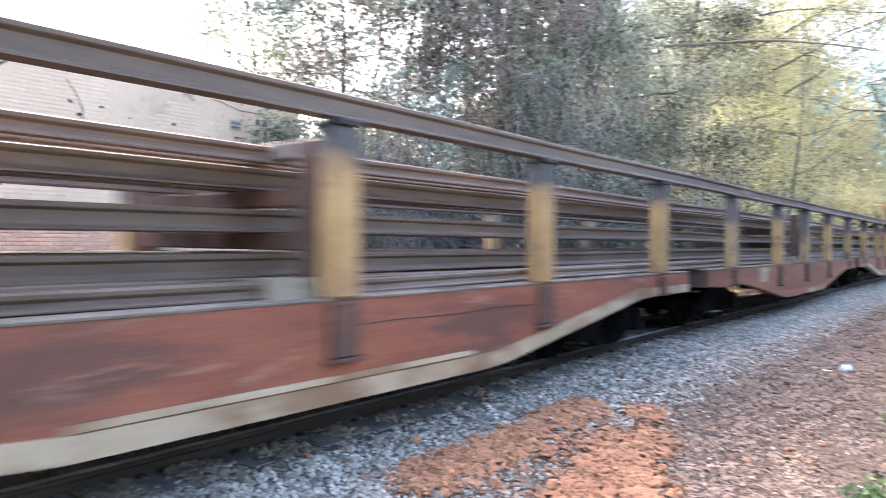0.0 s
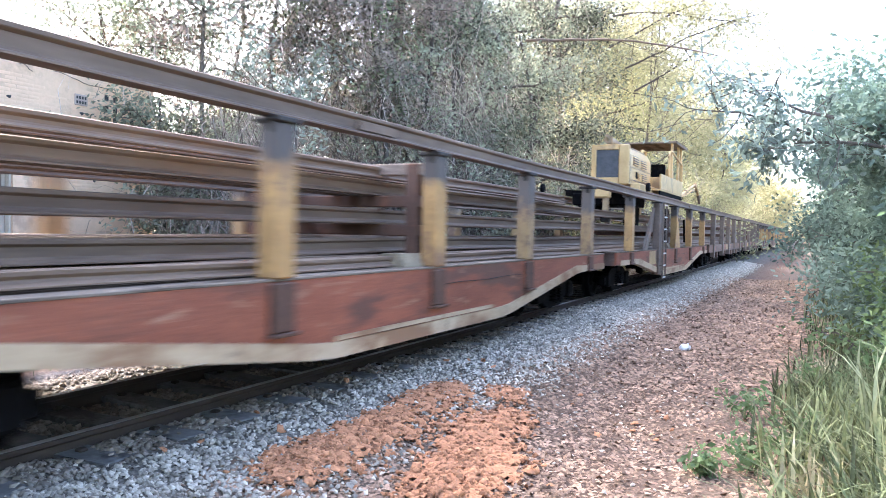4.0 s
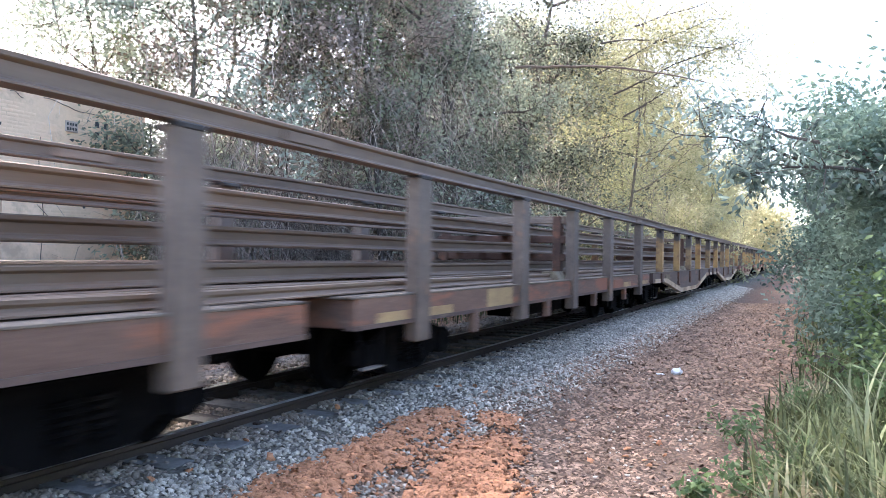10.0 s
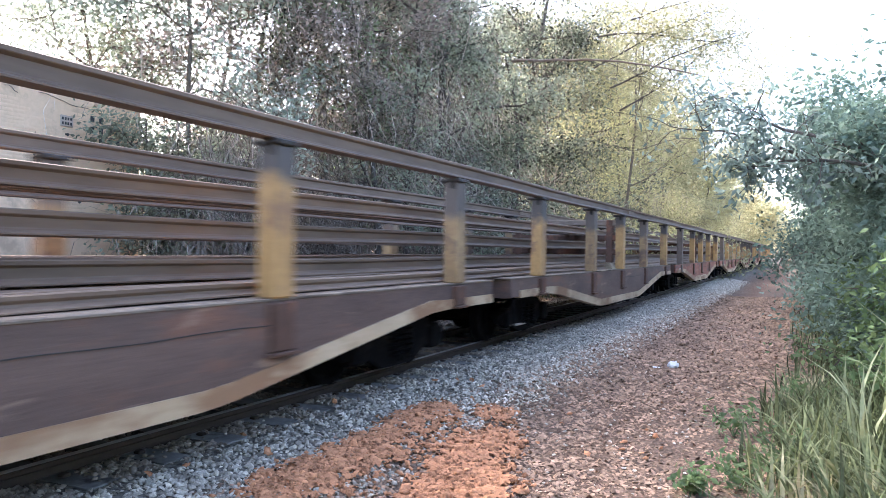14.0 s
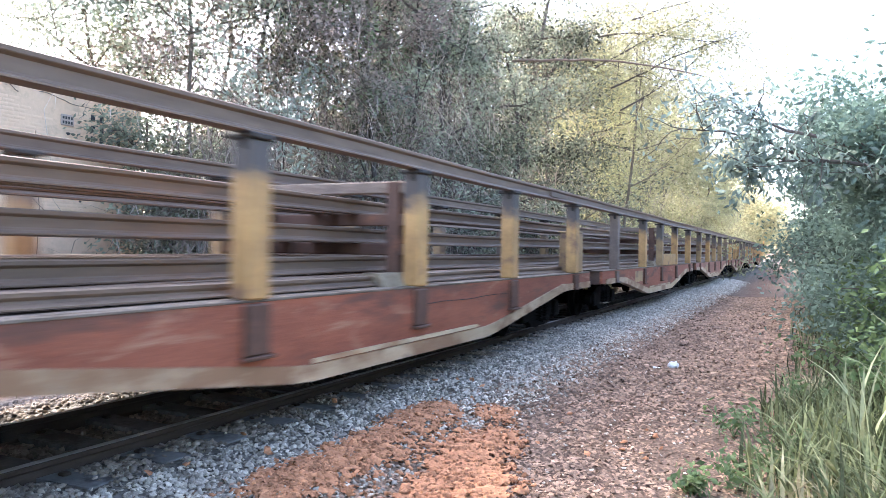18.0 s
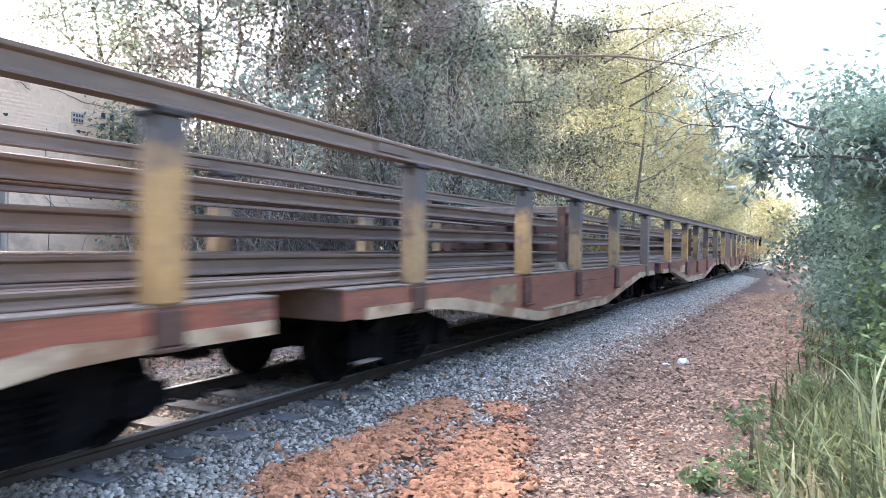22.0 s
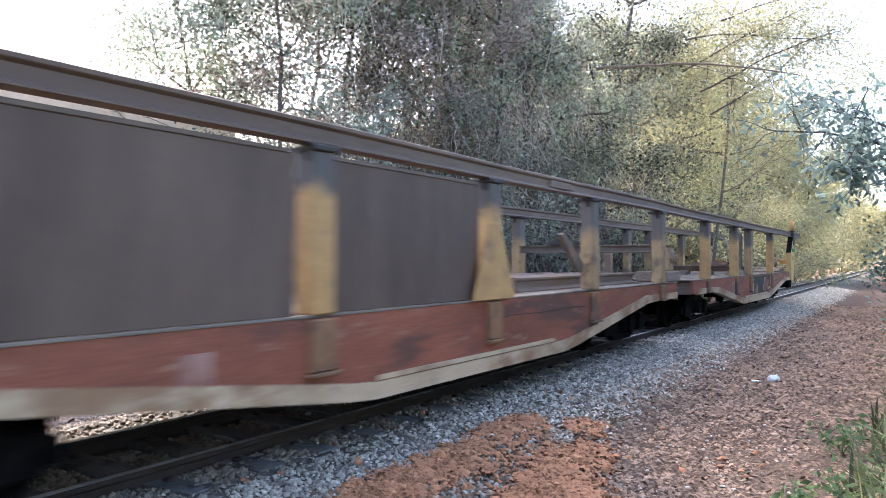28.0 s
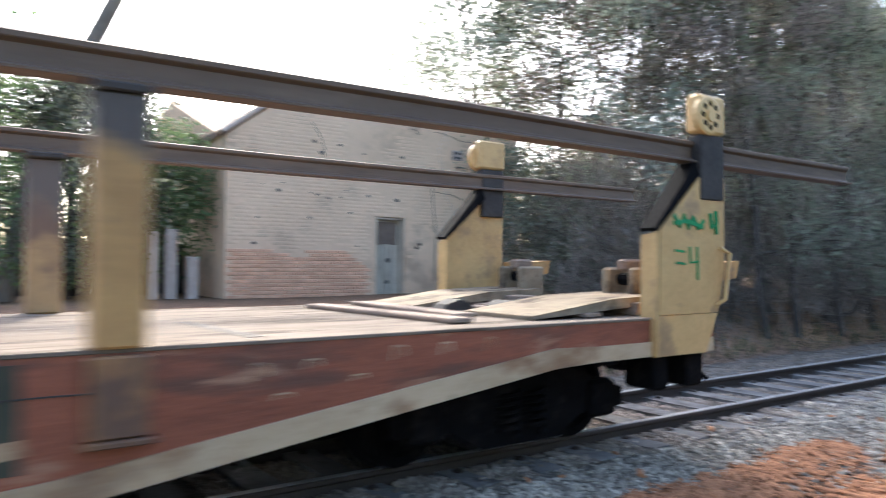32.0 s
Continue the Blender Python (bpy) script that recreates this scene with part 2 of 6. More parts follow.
    leaf_blue=surf("blue_green_leaf", (0.195, 0.255, 0.20), (0.085, 0.122, 0.093), 0.7, coarse=0.9, bump=0.0, vary=0.5, through_light=0.45, spec=0.1),
    leaf_pale=surf("pale_small_leaf", (0.45, 0.41, 0.22), (0.27, 0.26, 0.135), 0.6, coarse=1, bump=0.0, vary=0.35, through_light=0.5),
    # leaf_blue made paler and greyer: veiling glare is put into the colour
    leaf_spray=surf("glare_paled_leaf", (0.34, 0.41, 0.34), (0.20, 0.25, 0.205), 0.7, coarse=0.9, bump=0.0, vary=0.5, through_light=0.6, spec=0.15),
    leaf_cool=surf("cool_green_leaf", (0.40, 0.435, 0.345), (0.21, 0.235, 0.185), 0.6, coarse=0.5, fine=5, bump=0.0, vary=0.55, through_light=0.6, spec=0.2),
    # paler leaf copy for farther trees: the air's haze is mixed into the colour
    leaf_haze=surf("haze_paled_leaf", (0.56, 0.51, 0.30), (0.38, 0.36, 0.19), 0.7, coarse=0.3, fine=4, bump=0.0, vary=0.3, through_light=0.5, spec=0.1),
    leaf_mid=surf("green_leaf", (0.20, 0.265, 0.12), (0.10, 0.15, 0.065), 0.6, coarse=2, bump=0.0, vary=0.4, through_light=0.4, spec=0.15),
    grass=surf("dry_green_grass", (0.20, 0.215, 0.105), (0.05, 0.068, 0.032), 0.7, coarse=1.6, bump=0.0, vary=0.8, dirt=(0.33, 0.285, 0.18), dirt_at=0.60, through_light=0.3, spec=0.15),
    reed=surf("pale_reed", (0.40, 0.42, 0.25), (0.22, 0.25, 0.13), 0.7, coarse=1.6, bump=0.0, vary=0.5, through_light=0.3, spec=0.15),
    plaster=surf("stained_plaster", (0.77, 0.55, 0.365), (0.62, 0.44, 0.29), 0.9, coarse=0.8, fine=12, dirt=(0.47, 0.335, 0.225), dirt_at=0.6, vary=0.0),
    brick=surf("orange_brick", (0.72, 0.43, 0.275), (0.58, 0.32, 0.195), 0.9, coarse=5, fine=30, vary=0.15),
    worn_brick=surf("limewashed_brick", (0.77, 0.55, 0.365), (0.62, 0.44, 0.29), 0.9, coarse=0.8, fine=12, dirt=(0.47, 0.335, 0.225), dirt_at=0.6, vary=0.03),
    mortar=surf("grey_mortar", (0.52, 0.43, 0.36), (0.40, 0.32, 0.26), 0.95, coarse=6),
    # for holes and cracks laid on the wall: their inner shade is the colour
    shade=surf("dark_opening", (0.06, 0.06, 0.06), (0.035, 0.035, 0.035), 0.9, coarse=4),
    boarded=surf("grey_board", (0.46, 0.40, 0.31), (0.32, 0.28, 0.215), 0.85, coarse=3),
    roof=surf("old_roof_tile", (0.30, 0.20, 0.15), (0.18, 0.12, 0.09), 0.9, coarse=4),
    paper=surf("white_plastic", (0.85, 0.84, 0.82), (0.75, 0.74, 0.72), 0.5, vary=0.0),
)

# ---- mesh helpers ----


class Geo:
    """Gathers faces for one mesh."""

    def __init__(self):
        self.v, self.f = [], []

    def add(self, v, f):
        n = len(self.v)
        self.v.extend(v)
        self.f.extend(tuple(i + n for i in q) for q in f)
        return self

    def box(self, x0, x1, y0, y1, z0, z1, c=0.008):
        """A box with small chamfers along its upright and level edges."""
        c = min(c, (x1 - x0) * 0.3, (y1 - y0) * 0.3, (z1 - z0) * 0.3)
        ring = [(x0 + c, y0), (x1 - c, y0), (x1, y0 + c), (x1, y1 - c), (x1 - c, y1), (x0 + c, y1), (x0, y1 - c), (x0, y0 + c)]
        mx, my = (x0 + x1) / 2, (y0 + y1) / 2

        def inset(p):
            return (p[0] + (c if p[0] < mx else -c), p[1] + (c if p[1] < my else -c))

        v = [(*inset(p), z0) for p in ring] + [(*p, z0 + c) for p in ring] + [(*p, z1 - c) for p in ring] + [(*inset(p), z1) for p in ring]
        f = [tuple(range(7, -1, -1)), tuple(range(24, 32))]
        for k in range(3):
            for i in range(8):
                j = (i + 1) % 8
                f.append((k * 8 + i, k * 8 + j, k * 8 + 8 + j, k * 8 + 8 + i))
        return self.add(v, f)

    def prism(self, pts, a0, a1, axis):
        """A polygon in two axes, drawn out along the third."""
        n = len(pts)

        def at(p, a):
            return {"x": (a, p[0], p[1]), "y": (p[0], a, p[1]), "z": (p[0], p[1], a)}[axis]

        v = [at(p, a0) for p in pts] + [at(p, a1) for p in pts]
        f = [tuple(range(n)), tuple(range(2 * n - 1, n - 1, -1))]
        f += [(i, n + i, n + (i + 1) % n, (i + 1) % n) for i in range(n)]
        return self.add(v, f)

    def tube(self, pts, radii, sides=6):
        pts = [Vector(p) for p in pts]
        v, f = [], []
        for i, p in enumerate(pts):
            d = (pts[min(i + 1, len(pts) - 1)] - pts[max(i - 1, 0)]).normalized()
            a = d.orthogonal().normalized() if i == 0 else (a - d * a.dot(d)).normalized()
            b = d.cross(a)
            r = radii if isinstance(radii, (int, float)) else radii[i]
            for k in range(sides):
                w = 2 * math.pi * k / sides
                v.append(tuple(p + (a * math.cos(w) + b * math.sin(w)) * r))
        for i in range(len(pts) - 1):
            for k in range(sides):
                j = (k + 1) % sides
                f.append((i * sides + k, i * sides + j, (i + 1) * sides + j, (i + 1) * sides + k))
        f += [tuple(range(sides - 1, -1, -1)), tuple(range(len(v) - sides, len(v)))]
        return self.add(v, f)

    def lathe(self, cx, cy, cz, prof, sides=24):
        """A turned body round the x axis: profile of (x, radius)."""
        v, f = [], []
        for x, r in prof:
            for k in range(sides):
                w = 2 * math.pi * k / sides
                v.append((cx + x, cy + r * math.cos(w), cz + r * math.sin(w)))
        for i in range(len(prof) - 1):
            for k in range(sides):
                j = (k + 1) % sides
                f.append((i * sides + k, i * sides + j, (i + 1) * sides + j, (i + 1) * sides + k))
        f += [tuple(range(sides - 1, -1, -1)), tuple(range(len(v) - sides, len(v)))]
        return self.add(v, f)

    def mesh(self, name):
        me = bpy.data.meshes.new(name)
        me.from_pydata(self.v, [], self.f)
        bm = bmesh.new()
        bm.from_mesh(me)
        bmesh.ops.recalc_face_normals(bm, faces=bm.faces)
        bm.to_mesh(me)
        bm.free()
        me.materials.append(None)
        return me


CACHE = {}


def part(name, geo, material, parent=None, label="", at=None):
    """One mesh object under its thing. geo: a Geo, or a key and a maker, so that alike parts share a mesh."""
    if isinstance(geo, tuple):
        key, make = geo
        if key not in CACHE:
            CACHE[key] = make().mesh(name)
        me = CACHE[key]
    else:
        me = geo.mesh(name) if isinstance(geo, Geo) else geo
    ob = new(name, me)
    ob.material_slots[0].link = "OBJECT"
    ob.material_slots[0].material = M[material]
    ob.parent = parent
    if at is not None:
        ob.matrix_basis = at
    if label:
        ob["label"] = label
    return ob


def arrays_mesh(name, verts, faces):
    """A mesh from arrays of corners and of triangles or quads."""
    me = bpy.data.meshes.new(name)
    verts, faces = np.asarray(verts, np.float32), np.asarray(faces, np.int32)
    k = faces.shape[1]
    me.vertices.add(len(verts))
    me.vertices.foreach_set("co", verts.ravel())
    me.loops.add(faces.size)
    me.loops.foreach_set("vertex_index", faces.ravel())
    me.polygons.add(len(faces))
    me.polygons.foreach_set("loop_start", np.arange(0, faces.size, k, dtype=np.int32))
    me.update(calc_edges=True)
    me.materials.append(None)
    return me


# ---- ground ----
TRACK_X, RAIL_TOP = -4.735, 0.30


def ground_z(x, y):
    """Height of the ground: ballast bed, path, verge and the bank behind the line."""
    d = np.abs(x - TRACK_X)
    bed = 0.205 * np.clip((2.35 - d) / 1.15, 0, 1) - 0.05 * np.clip((0.62 - d) / 0.1, 0, 1)
    bank = np.clip((-7.6 - x) / 3.2, 0, 1)
    bank = (bank * bank * (3 - 2 * bank)) * 1.05
    verge = np.clip((x - 0.4) / 2.5, 0, 1) * 0.25
    wave = 0.025 * np.sin(x * 1.9 + y * 0.7) * np.sin(y * 0.43 + 1.0 - x * 0.3) * np.clip((d - 1.6) / 1.0, 0, 1)
    clods = sum(h * np.exp(-(((x - cx) / sx) ** 2 + ((y - cy) / sy) ** 2)) for cx, cy, sx, sy, h in CLAY)
    return bed + bank + verge + wave + clods


CLAY = [(-2.9, 3.85, 0.26, 0.42, 0.04), (-2.93, 4.7, 0.23, 0.5, 0.05), (-3.0, 5.8, 0.23, 0.6, 0.05), (-2.3, 5.4, 0.27, 0.7, 0.06), (-2.0, 4.4, 0.36, 0.6, 0.04), (-2.62, 6.6, 0.16, 0.3, 0.02)]


def ground_material():
    m = bpy.data.materials.new("trodden_ground")
    m.use_nodes = True
    nt = m.node_tree
    b = nt.nodes["Principled BSDF"]
    b.inputs["Roughness"].default_value = 0.95
    b.inputs["Specular IOR Level"].default_value = 0.2
    geo = nt.nodes.new("ShaderNodeNewGeometry")
    sep = nt.nodes.new("ShaderNodeSeparateXYZ")
    nt.links.new(geo.outputs["Position"], sep.inputs[0])

    def noise_node(scale, detail=4):
        n = nt.nodes.new("ShaderNodeTexNoise")
        n.inputs["Scale"].default_value, n.inputs["Detail"].default_value = scale, detail
        nt.links.new(geo.outputs["Position"], n.inputs["Vector"])
        return n

    def math_node(op, a, c):
        n = nt.nodes.new("ShaderNodeMath")
        n.operation = op
        for i, q in enumerate((a, c)):
            if isinstance(q, (int, float)):
                n.inputs[i].default_value = q
            else:
                nt.links.new(q, n.inputs[i])
        return n.outputs[0]

    edge = noise_node(0.9)
    grain = noise_node(28.0, 3)
    x = math_node("ADD", sep.outputs[0], math_node("MULTIPLY", math_node("SUBTRACT", edge.outputs[0], 0.5), 1.6))
    zones = nt.nodes.new("ShaderNodeValToRGB")
    cr = zones.color_ramp
    mr = nt.nodes.new("ShaderNodeMapRange")
    mr.inputs[1].default_value, mr.inputs[2].default_value = -12.0, 4.0
    nt.links.new(x, mr.inputs[0])
    # ballast and path stops are darkened to paint the shade between stones and flakes
    stops = [(-12, (0.16, 0.10, 0.06)), (-9.5, (0.42, 0.245, 0.145)), (-7.9, (0.50, 0.29, 0.17)), (-7.2, (0.26, 0.215, 0.175)), (-6.4, (0.19, 0.172, 0.152)),
             (-3.3, (0.16, 0.138, 0.112)), (-2.7, (0.14, 0.10, 0.07)), (-1.7, (0.13, 0.076, 0.05)), (-0.8, (0.18, 0.118, 0.08)), (-0.2, (0.15, 0.11, 0.077)), (0.6, (0.11, 0.092, 0.056))]
    while len(cr.elements) < len(stops):
        cr.elements.new(0.5)
    for e, (px, c) in zip(cr.elements, stops):
        e.position, e.color = (px + 12) / 16, (*c, 1)
    nt.links.new(mr.outputs[0], zones.inputs[0])
    gv = nt.nodes.new("ShaderNodeMapRange")
    gv.inputs[1].default_value, gv.inputs[2].default_value, gv.inputs[3].default_value, gv.inputs[4].default_value = 0.3, 0.7, 0.55, 1.3
    nt.links.new(grain.outputs[0], gv.inputs[0])
    hsv = nt.nodes.new("ShaderNodeHueSaturation")
    nt.links.new(gv.outputs[0], hsv.inputs["Value"])
    nt.links.new(zones.outputs[0], hsv.inputs["Color"])
    nt.links.new(hsv.outputs[0], b.inputs["Base Color"])
    bn = nt.nodes.new("ShaderNodeBump")
    bn.inputs["Strength"].default_value, bn.inputs["Distance"].default_value = 0.9, 0.04
    nt.links.new(grain.outputs[0], bn.inputs["Height"])
    nt.links.new(bn.outputs[0], b.inputs["Normal"])
    return m


M["ground"] = ground_material()
gx = np.concatenate([np.linspace(-400, -20, 12), np.arange(-18, -8, 0.5), np.arange(-8, 2.5, 0.12), np.arange(2.5, 12, 0.6), np.linspace(14, 400, 10)])
gy = np.concatenate([np.linspace(-300, -10, 10), np.arange(-8, 2, 0.5), np.arange(2, 12, 0.12), np.arange(12, 40, 0.5), np.arange(40, 120, 3), np.linspace(125, 900, 12)])
GX, GY = np.meshgrid(gx, gy)
gz = ground_z(GX, GY)
ii = np.arange(GX.size).reshape(GX.shape)
gf = np.stack([ii[:-1, :-1], ii[:-1, 1:], ii[1:, 1:], ii[1:, :-1]], -1).reshape(-1, 4)
tagged(part("ground", arrays_mesh("ground", np.stack([GX, GY, gz], -1).reshape(-1, 3), gf), "ground"), "reddish trodden path, grey ballast bed and earth bank", "ground", kind="structure")


def lumps(name, n, xs, ys, size, material, label, category, density=None, flat=0.7, seed=1, sink=0.3, flakes=False):
    """Many small broken stones, clods or dry flakes strewn over the ground, one object of stuff."""
    rng = np.random.default_rng(seed)
    x, y = rng.uniform(*xs, n), ys[0] + (ys[1] - ys[0]) * rng.uniform(0, 1, n) ** 1.7
    if density is not None:
        keep = rng.uniform(0, 1, n) < density(x, y)
        x, y = x[keep], y[keep]
    if material != "clay":
        keep = rng.uniform(0, 1, len(x)) > 0.92 * clod_density(x, y)
        x, y = x[keep], y[keep]
    n = len(x)
    base = np.array([(1, 0, 0), (-1, 0, 0), (0, 1, 0), (0, -1, 0), (0.1, 0.1, 1), (0, 0, -1), (0.62, 0.62, 0.5), (-0.62, 0.55, 0.5), (-0.6, -0.62, 0.45), (0.62, -0.6, 0.5)])
    tris = np.array([(6, 4, 0), (6, 2, 4), (6, 0, 2), (7, 4, 2), (7, 1, 4), (7, 2, 1), (8, 4, 1), (8, 3, 4), (8, 1, 3), (9, 4, 3), (9, 0, 4), (9, 3, 0)])
    if flakes:
        base = np.array([(1, 0.1, -0.1), (0.1, 0.7, 0.25), (-1, 0, -0.15), (-0.1, -0.7, 0.2), (0.1, 0, 0.75)])
        tris = np.array([(0, 1, 4), (1, 2, 4), (2, 3, 4), (3, 0, 4)])
    s = rng.uniform(*size, n)[:, None, None]
    v = base[None] * rng.uniform(0.5, 1.3, (n, len(base), 1)) * s * np.array([1, rng.uniform(0.7, 0.9), flat])
    w = rng.uniform(0, 2 * np.pi, n)
    t = rng.normal(0, 0.45, n)
    c, sn = np.cos(w)[:, None], np.sin(w)[:, None]
    ct, st = np.cos(t)[:, None], np.sin(t)[:, None]
    vx, vy, vz = v[..., 0], v[..., 1], v[..., 2]
    vx, vz = vx * ct - vz * st, vx * st + vz * ct
    v = np.stack([vx * c - vy * sn + x[:, None], vx * sn + vy * c + y[:, None], vz + (ground_z(x, y) + s[:, 0, 0] * flat * (0.5 - sink))[:, None]], -1)
    f = tris[None] + (np.arange(n) * len(base))[:, None, None]
    return tagged(part(name, arrays_mesh(name, v.reshape(-1, 3), f.reshape(-1, 3)), material), label, category, kind="stuff")


def clod_density(x, y):
    return np.clip(sum(np.exp(-(((x - cx) / sx) ** 2 + ((y - cy) / sy) ** 2)) for cx, cy, sx, sy, h in CLAY) * (1.25 + 0.6 * np.sin(x * 13 + 2 * np.sin(y * 7)) * np.sin(y * 9 + x * 5) + 0.85 * np.sin(x * 41 + y * 23 + 2 * np.sin(y * 17)) * np.sin(y * 37 - x * 19)) - 0.3, 0, 1)


def near_fade(far):
    return lambda x, y: np.clip(1.15 - y / far, 0.12, 1)


def bare_sleepers(x, y):
    """Few stones lie on the sleepers."""
    on = (np.abs((y + 3.3) % 0.6 - 0.3) < 0.13) & (np.abs(x - TRACK_X) < 1.02)
    return np.where(on, 0.06, 1.0)


lumps("ballast_stones", 42000, (-4.0, -2.3), (2.2, 36), (0.013, 0.033), "stone", "grey crushed stone ballast beside the rails", "gravel",
      lambda x, y: np.clip(1.2 - y / 36, 0.1, 1) * np.clip((-2.5 - x) / 0.75 + 0.2, 0.02, 0.8) * np.clip((-3.72 - x) * -6, 0.25, 1) * bare_sleepers(x, y), seed=3)
lumps("ballast_stones", 6000, (-4.16, -3.7), (2.0, 34), (0.016, 0.04), "oilstone", "brown-stained ballast close to the rail", "gravel", bare_sleepers, seed=14, sink=0.42)
lumps("ballast_stones", 9000, (-5.15, -4.3), (1.5, 26), (0.018, 0.042), "oilstone", "oil-darkened crushed stone between the rails", "gravel", bare_sleepers, seed=4)
lumps("ballast_stones", 7500, (-7.3, -5.4), (1.0, 30), (0.02, 0.045), "oilstone", "grey crushed stone on the far side of the track", "gravel", seed=5)
lumps("path_litter", 88000, (-3.25, 0.3), (3.2, 30), (0.01, 0.04), "brownstone", "brown gravel and dry leaves on the path", "gravel",
      lambda x, y: np.clip(1.2 - y / 30, 0.1, 1) * (0.45 + 0.5 * np.clip((np.abs(x + 0.75) - 0.2) * 2, 0, 1)) * np.clip((x + 3.3) / 0.7, 0.1, 1), flat=0.45, seed=6, flakes=True)
lumps("path_litter", 34000, (-3.0, -0.15), (7.0, 30), (0.022, 0.06), "brownstone", "brown leaves and chips farther along the path", "gravel", lambda x, y: np.clip((y - 7.5) / 5, 0, 1), flat=0.6, seed=28, flakes=True)
lumps("ballast_stones", 52000, (-4.0, -2.35), (3.0, 44), (0.018, 0.042), "stone", "chipped grey stones over the ballast shoulder", "gravel", lambda x, y: np.clip((y - 5) / 9, 0, 1) * np.clip((-2.5 - x) / 0.75 + 0.2, 0.02, 0.8) * bare_sleepers(x, y), flat=0.9, seed=31, sink=0.0, flakes=True)
lumps("bank_litter", 12000, (-10.5, -7.3), (6.0, 40), (0.025, 0.075), "brownstone", "brown and orange dry leaves on the bank", "leaf litter", flat=0.6, seed=33, flakes=True)
lumps("path_litter", 900, (-3.2, -0.6), (3.2, 26), (0.012, 0.026), "stone", "stray grey stones on the path", "gravel", near_fade(26), seed=8)


lumps("ballast_stones", 5000, (-4.0, -2.2), (-7, 2.6), (0.016, 0.038), "stone", "grey crushed stone ballast behind the standpoint", "gravel", lambda x, y: np.clip((-2.5 - x) / 0.75 + 0.2, 0.02, 0.8), seed=23)
lumps("path_litter", 14000, (-3.25, 0.6), (-7, 3.6), (0.012, 0.045), "brownstone", "brown gravel and dry leaves underfoot", "gravel", flat=0.45, seed=26, flakes=True)

CX, CY = np.meshgrid(np.arange(-4.2, -0.9, 0.03), np.arange(3.0, 8.2, 0.03))
crng = np.random.default_rng(17)
edge = clod_density(CX, CY) + crng.normal(0, 0.06, CX.shape)
cz = ground_z(CX, CY) + 0.008 + crng.uniform(0, 0.03, CX.shape)
ci = np.arange(CX.size).reshape(CX.shape)
cf = np.stack([ci[:-1, :-1], ci[:-1, 1:], ci[1:, 1:], ci[1:, :-1]], -1)
cf = cf[np.maximum(edge[:-1, :-1], edge[1:, 1:]) > 0.34].reshape(-1, 4)
tagged(part("clay_heap", arrays_mesh("clay_heap", np.stack([CX, CY, cz], -1).reshape(-1, 3), cf), "clay"), "spilt orange clay, crumbly and uneven, beside the ballast", "clay", kind="stuff")
lumps("clay_clods", 70000, (-3.9, -1.0), (3.2, 7.8), (0.008, 0.028), "clay", "crumbly clods of orange clay", "clay", clod_density, flat=0.75, seed=7, sink=-0.3)
lumps("clay_clods", 8000, (-3.9, -0.9), (3.2, 7.8), (0.022, 0.05), "clay", "larger clods of orange clay", "clay", lambda x, y: clod_density(x, y) * 0.4 + 0.006, flat=0.6, seed=15, sink=-0.2)


def rail_profile(h=0.168, foot=0.14, head=0.07):
    a, b, w = foot / 2, head / 2, 0.0085
    half = [(a, 0), (a, 0.011), (w + 0.012, 0.03), (w, 0.045), (w, h - 0.05), (b - 0.004, h - 0.036), (b, h - 0.03), (b, h - 0.008), (b - 0.012, h)]
    return half + [(-x, z) for x, z in reversed(half)]


def swept_rail(y0, y1, step, droop=0.0, seed=0, profile=None):
    prof = profile or rail_profile()
    rng = random.Random(seed)
    n = max(1, int(round((y1 - y0) / step)))
    ph, ph2 = rng.uniform(0, 6), rng.uniform(0, 6)
    v, f, k = [], [], len(prof)
    for i in range(n + 1):
        y = y0 + (y1 - y0) * i / n
        dz = droop * (math.sin(y * 0.9 + ph) + 0.6 * math.sin(y * 0.37 + ph2))
        dx = droop * 0.8 * math.sin(y * 0.21 + ph2)
        v += [(x + dx, y, z + dz) for x, z in prof]
    for i in range(n):
        for j in range(k):
            m = (j + 1) % k
            f.append((i * k + j, i * k + m, (i + 1) * k + m, (i + 1) * k + j))
    f += [tuple(range(k - 1, -1, -1)), tuple(range(n * k, n * k + k))]
    return Geo().add(v, f)


for side in (-0.535, 0.535):
    r = part("track_rail", swept_rail(-30, 300, 6), "track_rail", at=pose(TRACK_X + side, 0, RAIL_TOP - 0.168))
    tagged(r, "rusty running rail with a worn bright head", "rail", "track rails")
    top = Geo().box(-0.029, 0.029, -30, 300, 0.1675, 0.1695, 0.0005)
    part("railhead", top, "bright", r, "shiny strip worn by wheels")


def sleeper_geo():
    g = Geo().prism([(-1.0, -0.05), (-1.0, 0.125), (-0.3, 0.105), (0.3, 0.105), (1.0, 0.125), (1.0, -0.05)], -0.12, 0.12, "y")
    return g


def clip_geo(x):
    return Geo().box(x - 0.03, x + 0.03, -0.03, 0.03, 0.11, 0.135)


first = None
for i in range(74):
    y = -3 + i * 0.6
    if first is None:
        first = new("sleeper")
        first.matrix_basis = pose(TRACK_X, y, 0.092)
        tagged(first, "grey concrete sleeper half buried in ballast", "sleeper", "sleepers of the track")
        part("beam", sleeper_geo(), "tie", first)
        for x in (-0.635, -0.435, 0.435, 0.635):
            part("rail_clip", clip_geo(x), "track_rail", first)
    else:
        copy_thing(first, pose(TRACK_X + random.uniform(-0.02, 0.02), y + random.uniform(-0.04, 0.04), 0.092, 0, 0, random.uniform(-1, 1)))

# ---- the train ----
DECK, SIDE = 1.28, 1.315
TRAIN = []      # (thing, x, s, z): s is its place along the line at the clip's start
WHEELS = []


